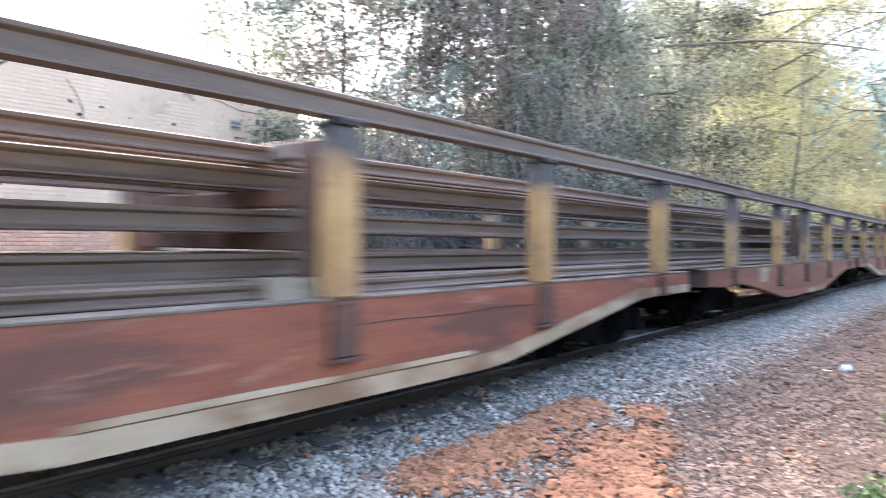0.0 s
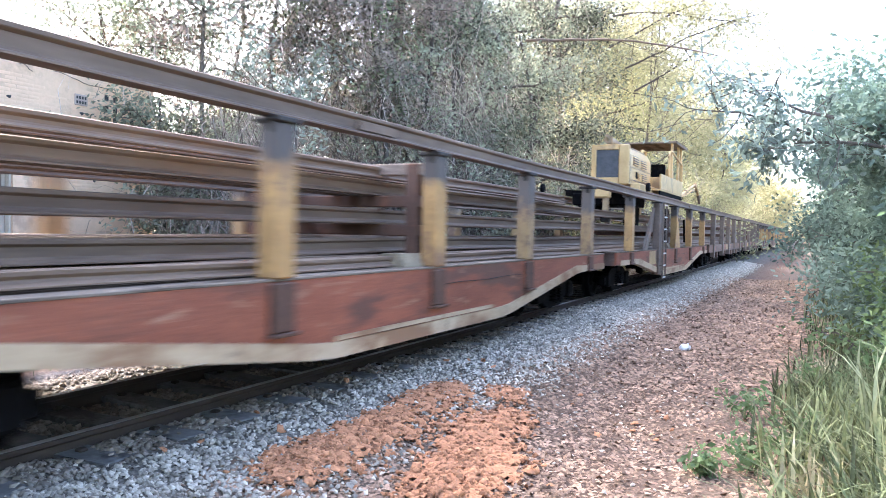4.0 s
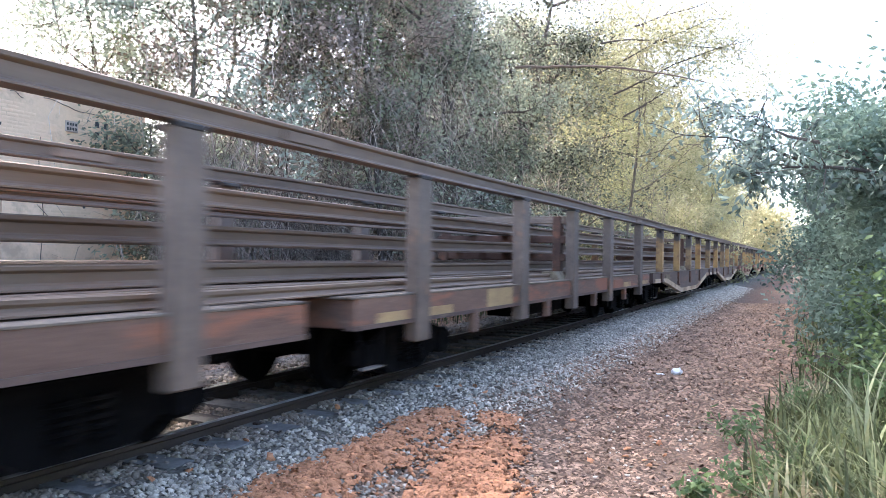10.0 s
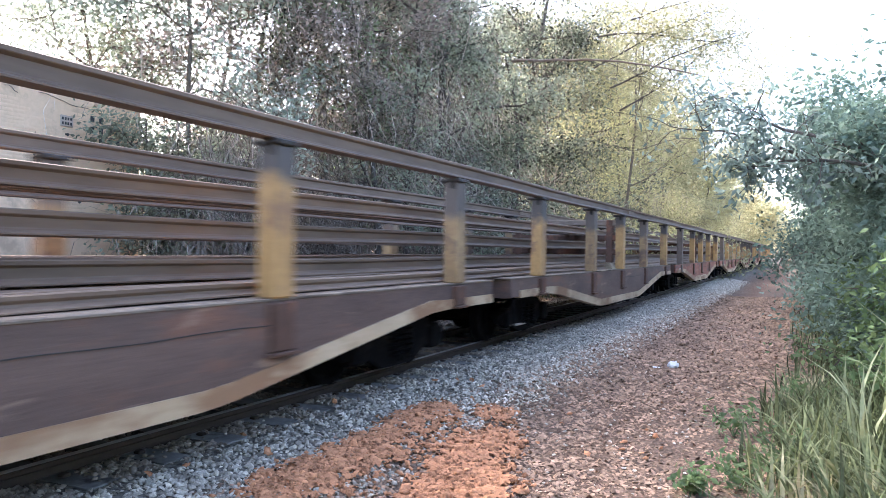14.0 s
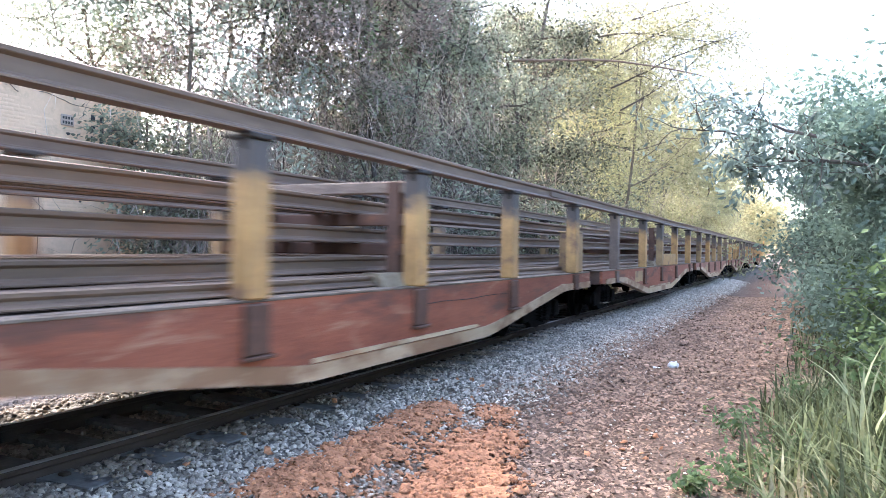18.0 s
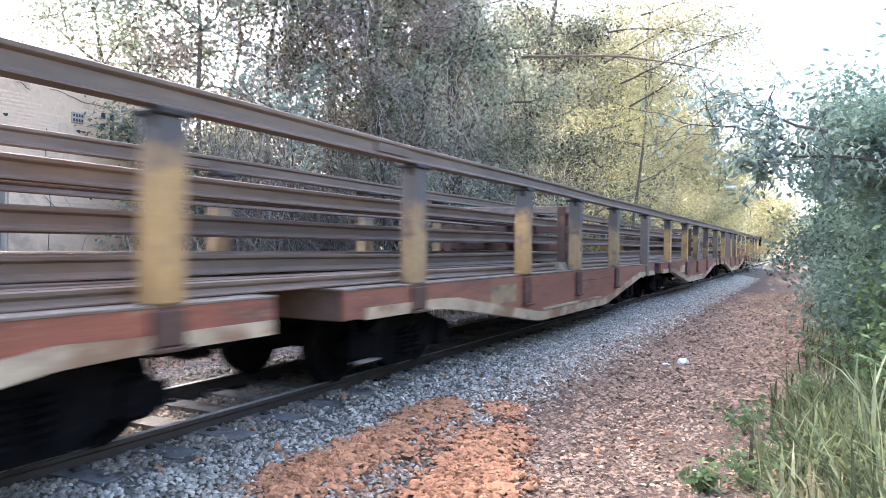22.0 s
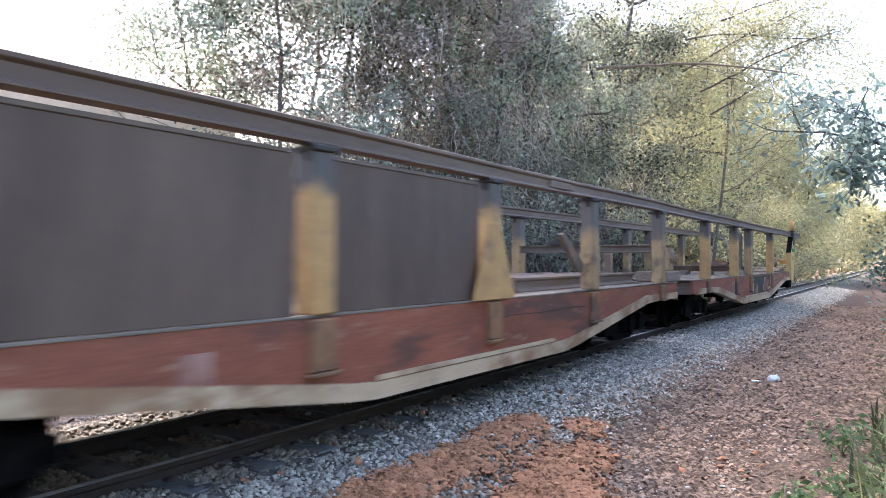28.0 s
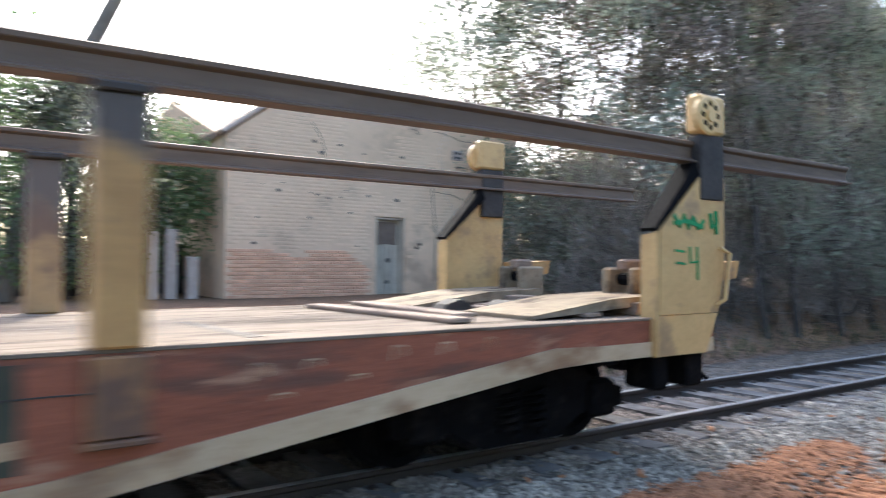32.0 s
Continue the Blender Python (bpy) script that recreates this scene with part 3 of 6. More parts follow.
def sill_geo(sign, bellied):
    if bellied:
        pts = [(-1.15, DECK - 0.02), (-1.15, 1.02), (0.5, 1.02), (1.0, 0.98), (3.5, 0.66), (3.8, 0.64), (7.3, 0.63), (7.6, 0.65), (10.5, 1.01), (10.9, 1.03), (12.2, 1.02), (12.2, DECK - 0.02)]
    else:
        pts = [(-1.1, DECK - 0.02), (-1.1, 1.03), (12.2, 1.03), (12.2, DECK - 0.02)]
    a, b = sorted((sign * SIDE, sign * (SIDE - 0.05)))
    return Geo().prism(pts, a, b, "x")


def flange_geo(sign, bellied):
    """The painted bottom flange that follows the belly."""
    if bellied:
        low = [(-0.85, 1.0), (0.5, 1.0), (1.0, 0.955), (3.5, 0.625), (3.8, 0.60), (7.3, 0.59), (7.6, 0.61), (10.5, 0.985), (10.9, 1.0), (12.19, 1.0)]
        top = [(y, z + (0.105 if y < 0.6 or y > 10.6 else 0.132)) for y, z in low]
    else:
        low, top = [(-1.1, 0.99), (12.2, 0.99)], [(-1.1, 1.03), (12.2, 1.03)]
    a, b = sorted((sign * (SIDE + 0.014), sign * (SIDE - 0.12)))
    n = len(low)
    ring = low + top
    v = [(x, y, z) for x in (a, b) for y, z in ring]
    f = []
    for i in range(n - 1):
        f += [(i, i + 1, n + i + 1, n + i), (2 * n + i, 3 * n + i, 3 * n + i + 1, 2 * n + i + 1), (i, 2 * n + i, 2 * n + i + 1, i + 1), (n + i, n + i + 1, 3 * n + i + 1, 3 * n + i)]
    f += [(0, n, 3 * n, 2 * n), (n - 1, 3 * n - 1, 4 * n - 1, 2 * n - 1)]
    return Geo().add(v, f)


def cover_strip_geo(sign, y0, y1):
    """A narrow cover strip welded over the flange along the flat of the belly."""
    a, b = sorted((sign * (SIDE + 0.001), sign * (SIDE + 0.022)))
    return Geo().prism([(y0, 0.742), (y1, 0.735), (y1 + 0.06, 0.752), (y1, 0.772), (y0, 0.779)], a, b, "x")


def seam_geo(sign, y0, y1, z):
    """A raised weld seam along the sill."""
    a, b = sorted((sign * (SIDE + 0.001), sign * (SIDE + 0.006)))
    n = 6
    ys = [y0 + (y1 - y0) * i / n for i in range(n + 1)]
    zs = [z + 0.008 * math.sin(i * 1.7) for i in range(n + 1)]
    return Geo().prism(list(zip(ys, zs)) + [(y, q + 0.007) for y, q in reversed(list(zip(ys, zs)))], a, b, "x")


def post_geo(sign, z0=DECK, z1=2.40):
    """A square steel post."""
    x0, x1 = sorted((sign * (SIDE - 0.13), sign * (SIDE + 0.04)))
    return Geo().box(x0, x1, -0.115, 0.115, z0, z1, 0.012)


def cap_geo(sign):
    g = Geo()
    x0, x1 = sorted((sign * (SIDE - 0.18), sign * (SIDE + 0.065)))
    g.box(x0, x1, -0.13, 0.13, 2.40, 2.44, 0.008)
    x0, x1 = sorted((sign * (SIDE - 0.05), sign * (SIDE + 0.0)))
    g.prism([(-0.128, 2.40), (0.128, 2.40), (0.1, 2.24), (-0.1, 2.24)], x0, x1, "x")
    return g


def pocket_geo(sign, z0):
    g = Geo()
    x0, x1 = sorted((sign * (SIDE - 0.01), sign * (SIDE + 0.045)))
    g.box(x0, x1, -0.125, 0.125, z0 + 0.03, DECK - 0.03, 0.01)
    x0, x1 = sorted((sign * (SIDE - 0.01), sign * (SIDE + 0.075)))
    g.box(x0, x1, -0.15, 0.15, z0, z0 + 0.028, 0.006)
    return g


def deck_geo():
    g = Geo()
    g.box(-SIDE + 0.004, SIDE + 0.008, -1.15, 12.2, DECK - 0.02, DECK, 0.004)
    return g


def centre_beam_geo():
    return Geo().box(-0.2, 0.2, -1.3, 12.4, 0.78, DECK - 0.025)


def cross_bearer_geo(s):
    x0, x1 = sorted((s * 0.202, s * (SIDE - 0.06)))
    return Geo().box(x0, x1, -0.05, 0.05, 1.06, DECK - 0.025)


def end_geo(y):
    return Geo().box(-SIDE + 0.055, SIDE - 0.055, y - 0.04, y + 0.04, 1.0, DECK - 0.022)


def coupler_geo(y, d):
    a, b = sorted((y, y + d * 0.36))
    g = Geo().box(-0.1, 0.1, a, b, 0.72, 0.90, 0.02)
    a, b = sorted((y + d * 0.32, y + d * 0.46))
    return g.box(-0.17, 0.17, a, b, 0.66, 0.95, 0.04)


def side_frame_geo(sign):
    x0, x1 = sorted((sign * 0.80, sign * 0.92))
    g = Geo().prism([(-1.05, 0.72), (-1.05, 0.58), (-0.6, 0.56), (-0.35, 0.42), (0.35, 0.42), (0.6, 0.56), (1.05, 0.58), (1.05, 0.72), (0.5, 0.9), (-0.5, 0.9)], x0, x1, "x")
    for y in (-0.8, 0.8):
        a, b = sorted((sign * 0.8, sign * 0.97))
        g.box(a, b, y - 0.14, y + 0.14, 0.52, 0.80, 0.03)
    return g


def spring_geo(sign, y):
    pts = [(sign * 0.93 + 0.075 * math.cos(k * 0.7), y + 0.075 * math.sin(k * 0.7), 0.5 + k * 0.0062) for k in range(48)]
    return Geo().tube(pts, 0.017, 5)


def wheelset_geo():
    g = Geo()
    for s in (-1, 1):
        prof = [(-0.07, 0.30), (-0.065, 0.405), (-0.04, 0.405), (-0.03, 0.38), (0.07, 0.373), (0.07, 0.31), (0.02, 0.28), (0.02, 0.14), (0.08, 0.11), (0.08, 0.0)]
        if s < 0:
            prof = [(-x, r) for x, r in prof]
        g.lathe(s * 0.535, 0, 0, prof, 28)
    g.tube([(-0.9, 0, 0), (0.9, 0, 0)], 0.07, 10)
    return g


def step_geo():
    """A stirrup step under the sill: a bent flat bar."""
    a, y, w = SIDE - 0.04, -0.78, 0.18
    return Geo().tube([(a, y - w - 0.02, 1.02), (a, y - w, 0.61), (a, y + w, 0.61), (a, y + w + 0.02, 1.02)], 0.014, 5)


def tread_geo():
    return Geo().box(SIDE - 0.09, SIDE + 0.01, -0.95, -0.61, 0.626, 0.638, 0.003)


def stake_geo(sign, z0):
    """A flat-fronted grey stake that reaches below the sill."""
    x0, x1 = sorted((sign * (SIDE - 0.10), sign * (SIDE + 0.055)))
    g = Geo().box(x0, x1, -0.135, 0.135, z0, 2.42, 0.012)
    return g


def hanger_geo(sign, w):
    x0, x1 = sorted((sign * (SIDE - 0.06), sign * (SIDE + 0.02)))
    return Geo().box(x0, x1, -w, w, 0.76, 1.035, 0.01)


def crossbeam_geo(z, h=0.12):
    return Geo().box(-SIDE + 0.13, SIDE - 0.13, -0.07, 0.07, z - h, z, 0.01)


def bogie(wagon, y):
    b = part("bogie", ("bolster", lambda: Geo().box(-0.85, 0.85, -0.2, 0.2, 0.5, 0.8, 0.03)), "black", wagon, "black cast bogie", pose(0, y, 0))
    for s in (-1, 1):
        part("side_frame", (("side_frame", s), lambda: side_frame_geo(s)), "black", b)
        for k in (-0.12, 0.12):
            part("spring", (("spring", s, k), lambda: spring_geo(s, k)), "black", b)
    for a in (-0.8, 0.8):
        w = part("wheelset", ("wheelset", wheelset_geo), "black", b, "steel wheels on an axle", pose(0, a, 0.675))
        WHEELS.append((w, a))
    return b


POSTS = (0.0, 3.05, 5.5, 8.15, 11.15)
TIERS = (1.40, 1.70, 2.0, 2.33)


def wagon(s0, paint, edge, posts="yyyyy", offsets=POSTS, bellied=True, label="", beams=TIERS, patches=(), shift=0.07, upright="pocket", foot="pocket"):
    """A rail-carrying flat wagon; s0: place of its first post."""
    w = new("rail_wagon")
    offsets = [y + shift for y in offsets]
    tagged(w, label, "wagon", "wagons of the rail train")
    key = "belly" if bellied else "flat"
    part("deck", ("deck", deck_geo), "deck", w, "dusty pale deck")
    for s in (1, -1):
        part("side_sill", ((key, "sill", s), lambda: sill_geo(s, bellied)), paint, w)
        part("bottom_flange", ((key, "flange", s), lambda: flange_geo(s, bellied)), edge, w, "pale painted bottom edge" if edge == "cream" else "")
        if bellied and edge == "cream" and paint != "brown":
            part("cover_strip", (("strip", s), lambda: cover_strip_geo(s, 3.8, 7.0)), edge, w, "pale cover strip above the flange")
        if bellied:
            part("weld_seam", (("seam", s), lambda: seam_geo(s, 5.75, 8.0, 1.085)), "soot", w)
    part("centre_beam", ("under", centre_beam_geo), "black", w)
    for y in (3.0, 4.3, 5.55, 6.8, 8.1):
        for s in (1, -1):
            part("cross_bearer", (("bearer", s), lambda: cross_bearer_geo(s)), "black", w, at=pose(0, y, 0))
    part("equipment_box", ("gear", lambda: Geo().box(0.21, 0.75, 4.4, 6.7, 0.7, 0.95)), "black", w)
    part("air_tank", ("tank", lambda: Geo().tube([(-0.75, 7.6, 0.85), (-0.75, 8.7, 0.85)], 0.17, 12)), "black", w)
    for y, d in ((-1.1, -1), (12.2, 1)):
        part("end_beam", (("end", y), lambda: end_geo(y - d * 0.05)), "brown", w)
        part("coupler", (("coupler", y), lambda: coupler_geo(y, d)), "black", w)
    step = part("step", ("step", step_geo), "black", w)
    part("tread", ("tread", tread_geo), "deck", step, "worn pale step tread")
    bogie(w, 0.55)
    bogie(w, 10.55)
    for s in (1, -1):
        for i, (y, c) in enumerate(zip(offsets, posts)):
            if c == "-":
                continue
            if bellied:
                zlow = 1.0 if i in (0, 4) else 0.86
                # far-side yellow posts use the duller paint: their dimmer light is in the colour
                paint_of = {"y": "yellow" if s > 0 else "post_brown", "d": "stake", "p": "post_brown"}[c]
                p = part("post", (("post", s), lambda: post_geo(s)), paint_of, w, at=pose(0, y, 0))
                part("cap_plate", (("cap", s), lambda: cap_geo(s)), "soot", p)
                part("stake_pocket", (("pocket", s, zlow), lambda: pocket_geo(s, zlow)), foot if c != "d" else "stake", w, at=pose(0, y, 0))
            else:
                p = part("stake", (("stake", s, i), lambda: stake_geo(s, 0.80)), "stake", w, at=pose(0, y, 0))
                part("cap_plate", (("cap", s), lambda: cap_geo(s)), "soot", p)
    if not bellied:
        for s in (1, -1):
            for y, wd in ((1.45, 0.07), (4.15, 0.09), (6.9, 0.08), (9.4, 0.08)):
                part("hanger", (("hanger", s, wd), lambda: hanger_geo(s, wd)), "greybrown", w, at=pose(0, y, 0))
    mid = offsets[2]
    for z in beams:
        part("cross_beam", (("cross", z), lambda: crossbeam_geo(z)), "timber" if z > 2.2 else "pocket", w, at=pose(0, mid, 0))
    for s in (1, -1):
        x0, x1 = sorted((s * (SIDE - 0.34), s * (SIDE - 0.2)))
        if beams:
            part("inner_upright", (("upright", s), lambda: Geo().box(x0, x1, -0.09, 0.09, DECK, 2.33, 0.01)), upright, w, at=pose(0, mid, 0))
            part("wedge", (("wedge", s), lambda: Geo().prism([(x0 - 0.1, DECK), (x1 + 0.1, DECK), (x1 + 0.04, DECK + 0.13), (x0 - 0.02, DECK + 0.13)], -0.5, 0.25, "y")), "dusty_plate", w, at=pose(0, mid, 0))
    for y0, y1, z0, z1, mat in patches:
        part("paint_patch", Geo().box(SIDE, SIDE + 0.003, y0, y1, z0, z1, 0.001), mat, w, "worn patch of lighter paint")
    TRAIN.append((w, TRACK_X, s0, 0.0))
    return w


L_RED = "red oxide flat wagon with pale edge and yellow posts, carrying rails"
w0 = wagon(-2.17, "red", "cream", label="red oxide flat wagon with dusty yellow posts, carrying rails", posts="yyyyy")
w1 = wagon(12.13, "orange", "orange", label="faded orange flat wagon with yellow posts, carrying rails", posts="pypyp", patches=((1.6, 2.3, 0.98, 1.24, "cream"),))
w2 = wagon(26.30, "red", "cream", label=L_RED, posts="yyypp")
w3 = wagon(40.64, "red", "cream", label="red flat wagon with tall yellow posts under the gantry crane", posts="yyyyy", beams=(1.40, 1.70), patches=((2.0, 2.85, 0.92, 1.24, "dusty_yellow"),))
w4 = wagon(54.69, "greybrown", "brown", bellied=False, label="grey-brown flat wagon with grey stakes, carrying rails", patches=((4.55, 5.36, 1.0, 1.25, "ochre"), (5.64, 6.42, 1.0, 1.25, "ochre"), (3.2, 4.2, 1.05, 1.22, "orange")), offsets=(0.0, 3.02, 5.5, 8.0, 10.9))
w5 = wagon(68.68, "greybrown", "brown", bellied=False, label="rusty flat wagon with grey stakes and a cream patch, carrying rails", patches=((-0.75, -0.14, 1.0, 1.12, "ochre"), (0.14, 0.83, 1.0, 1.12, "ochre"), (1.8, 2.66, 1.02, 1.25, "ochre"), (8.4, 9.2, 1.03, 1.2, "orange"), (9.3, 10.0, 1.0, 1.13, "ochre"), (11.25, 12.0, 1.0, 1.12, "ochre")), offsets=(0.0, 2.95, 5.4, 7.9, 10.85))
w6 = wagon(82.52, "brown", "cream", label="brown dusty flat wagon with cream edge, carrying rails", posts="yypyp", patches=((0.6, 1.5, 1.02, 1.2, "dusty_plate"),), offsets=(0.0, 2.95, 5.5, 8.0, 11.1))
w7 = wagon(96.55, "brown", "cream", label="dark brown flat wagon with yellow posts, carrying rails", posts="ypypy")
w8 = wagon(110.87, "red", "cream", label=L_RED, posts="dyyyy", patches=((-0.35, 0.0, 1.02, 1.13, "white"),))
w9 = wagon(125.16, "red", "cream", label=L_RED, posts="dypyy", patches=((2.0, 2.9, 0.94, 1.2, "dusty_yellow"),))
w10 = wagon(139.41, "orange", "cream", label="faded orange-red flat wagon with pale edge, carrying rails", posts="pyppd", patches=((1.9, 2.75, 0.94, 1.17, "dusty_yellow"),))
w11 = wagon(153.64, "red", "cream", label=L_RED, posts="yyypd", patches=((2.0, 2.8, 0.94, 1.16, "cream"),))
w12 = wagon(167.73, "red", "cream", label="red flat wagon walled with grey plates at one end", posts="yyypp", beams=(1.55, 1.95), shift=0.12, foot="post_foot", patches=((2.0, 2.25, 0.90, 1.12, "pink"),))
w13 = wagon(182.22, "red", "cream", label="red end wagon with an empty pale deck and spray-painted sill", posts="yypy-", offsets=(-0.03, 2.78, 4.55, 7.87, 11.15), shift=0.0, upright="stake", foot="post_foot", beams=(1.5,), patches=((2.3, 2.62, 0.9, 1.15, "dusty_yellow"), (4.8, 7.5, 0.785, 1.235, "tag")))

# gussets
for wg, y in ((w3, 5.57), (w11, 5.57), (w12, 5.57)):
    g = Geo().prism([(-0.42, DECK), (0.42, DECK), (0.1, 2.0), (-0.1, 2.0)], SIDE + 0.041, SIDE + 0.056, "x")
    part("gusset", g, "yellow" if wg is not w11 else "stake", wg, "triangular foot plate of a post", pose(0, y, 0))

# torn pale strip on the faded wagon, pale scribbles on the end wagon
part("pale_strip", Geo().prism([(5.45, 0.612), (7.25, 0.608), (7.3, 0.70), (6.4, 0.704), (5.5, 0.69)], SIDE + 0.0145, SIDE + 0.018, "x"), "cream", w1, "worn pale strip along the edge")
for pts, mat in (([(5.2, 0.80), (5.3, 1.02), (5.45, 1.06), (5.6, 0.98), (5.62, 0.80)], "red"), ([(5.06, 0.80), (5.05, 1.15), (5.16, 1.18), (5.17, 0.80)], "teal"), ([(5.66, 0.80), (5.64, 1.17), (5.86, 1.2), (5.84, 1.02), (5.76, 0.98), (5.78, 0.80)], "teal"), ([(6.0, 0.84), (6.02, 1.16), (6.34, 1.18), (6.3, 1.05), (6.12, 1.02), (6.1, 0.84)], "teal"), ([(4.84, 1.10), (4.86, 1.16), (5.04, 1.19), (5.03, 1.13)], "pink"), ([(6.36, 0.86), (6.38, 1.02), (6.48, 1.0), (6.49, 0.84)], "pink"), ([(6.54, 0.80), (6.52, 1.18), (6.9, 1.2), (6.94, 0.98), (6.86, 0.8)], "pink"), ([(4.9, 0.82), (4.93, 1.06), (5.02, 1.08), (5.0, 0.82)], "cream"), ([(7.0, 0.84), (7.04, 1.1), (7.3, 1.12), (7.26, 0.95)], "red"), ([(6.6, 0.82), (6.62, 0.98), (6.74, 1.02), (6.76, 0.84)], "teal"), ([(7.12, 0.82), (7.1, 0.9), (7.5, 0.93), (7.52, 0.86)], "cream")):
    part("spray_letter", Geo().prism(pts, SIDE + 0.0045, SIDE + 0.0065, "x"), mat, w13, "blurred sprayed letter shape")
for y, z, h in ((8.5, 1.08, 0.09), (8.78, 1.12, 0.05), (9.3, 1.13, 0.08), (9.62, 1.14, 0.07), (9.95, 1.14, 0.08), (8.62, 0.98, 0.03), (9.05, 1.04, 0.03)):
    part("scribble", Geo().tube([(SIDE, y - 0.03, z), (SIDE, y - 0.01, z + h), (SIDE, y + 0.05, z + h * 0.85), (SIDE, y + 0.06, z + h * 0.2)], 0.006, 4), "cream", w13, "pale chalked mark")

# box panel on one red wagon, equipment box
part("side_board", Geo().box(SIDE - 0.03, SIDE + 0.02, 5.6, 8.05, DECK + 0.004, DECK + 0.33), "yellow", w9, "yellow board between two posts")
box = part("tool_box", Geo().box(SIDE - 0.3, SIDE + 0.03, 11.265, 11.6, 1.29, 1.96, 0.02), "post_brown", w8, "rubbed yellow box beside the end post")
part("lid", Geo().box(SIDE - 0.32, SIDE + 0.04, 11.262, 11.62, 1.962, 1.99, 0.008), "dusty_yellow", box)
box = part("gearbox", Geo().box(SIDE - 0.38, SIDE - 0.14, 12.26, 12.52, 1.46, 1.9, 0.03), "dusty_yellow", w12, "dull yellow gearbox at the wagon's end")
part("plinth", Geo().box(SIDE - 0.6, SIDE - 0.05, 11.8, 12.62, DECK + 0.002, 1.458, 0.015), "timber", box, "rusty plinth")
part("hub", Geo().lathe(SIDE - 0.14, 12.39, 1.7, [(-0.01, 0.1), (0.04, 0.1), (0.06, 0.08), (0.06, 0.04), (0.1, 0.04)], 18), "dusty_yellow", box)
part("lid", Geo().box(SIDE - 0.4, SIDE - 0.12, 12.24, 12.54, 1.902, 1.925, 0.008), "dusty_plate", box)
cb = part("cross_beam", Geo().box(-SIDE + 0.14, SIDE - 0.14, 11.08, 11.22, 1.885, 1.905).box(-SIDE + 0.14, SIDE - 0.14, 11.14, 11.16, 1.79, 1.89, 0.002).box(-SIDE + 0.14, SIDE - 0.14, 11.08, 11.22, 1.775, 1.795), "stake", w12, "rusty I-beam between the end posts")
for x in (-0.45, 0.0, 0.25):
    part("packing_block", Geo().box(x - 0.12, x + 0.1, 11.06, 11.24, 1.907, 1.975, 0.01), "soot", cb)
for x in (-0.1, 0.13):
    part("yellow_stand", Geo().box(x, x + 0.12, 11.8, 11.98, DECK + 0.002, 1.8, 0.012), "dusty_yellow", w12, "short yellow stand")
part("swing_arm", Geo().prism([(7.5, 1.96), (7.6, 1.98), (8.16, 1.62), (8.16, 1.5), (8.05, 1.5)], SIDE - 0.16, SIDE - 0.10, "x"), "stake", w12, "dark swing arm hinged on a post")

# plates on the last but one wagon
for y0, y1 in ((0.12, 2.94), (3.16, 5.38)):
    p = part("side_plate", Geo().box(SIDE - 0.05, SIDE - 0.02, y0, y1, DECK + 0.003, 2.36, 0.004), "panel", w12, "grey-brown steel plate between posts")
    part("top_edge", Geo().box(SIDE - 0.06, SIDE - 0.01, y0, y1, 2.36, 2.39, 0.004), "stake", p, "rusty top edge")
    part("side_plate", Geo().box(-SIDE + 0.02, -SIDE + 0.05, y0, y1, DECK + 0.003, 2.36, 0.004), "panel", w12, "grey-brown steel plate between posts")

# ladder on the crane wagon
lad = part("ladder", Geo().tube([(SIDE + 0.1, 3.14, 0.55), (SIDE + 0.1, 3.14, 2.42)], 0.022, 6).tube([(SIDE + 0.1, 3.54, 0.55), (SIDE + 0.1, 3.54, 2.42)], 0.024, 6), "stake", w3, "steel ladder up a post")
for k in range(7):
    part("rung", Geo().tube([(SIDE + 0.1, 3.14, 0.57 + 0.3 * k), (SIDE + 0.1, 3.54, 0.57 + 0.3 * k)], 0.02, 6), "white", lad)
part("brace", Geo().prism([(1.75, DECK), (2.1, DECK), (3.05, 2.3), (2.85, 2.3)], SIDE - 0.12, SIDE - 0.06, "x"), "stake", w3, "grey slanting brace")
part("dark_brace", Geo().prism([(8.6, 2.12), (8.68, 2.12), (9.0, DECK + 0.003), (8.9, DECK + 0.003)], SIDE - 0.3, SIDE - 0.24, "x"), "black", w3, "dark slanting bar behind a post")
part("wide_post", Geo().box(SIDE - 0.1, SIDE + 0.06, 2.86, 3.24, 0.66, 2.40, 0.01), "stake", w3, "broad steel post behind the ladder")
part("inner_curtain", Geo().prism([(5.15, DECK), (5.4, DECK), (5.45, 2.35), (5.28, 2.35), (5.3, 1.7)], SIDE - 0.3, SIDE - 0.2, "x"), "black", w3)

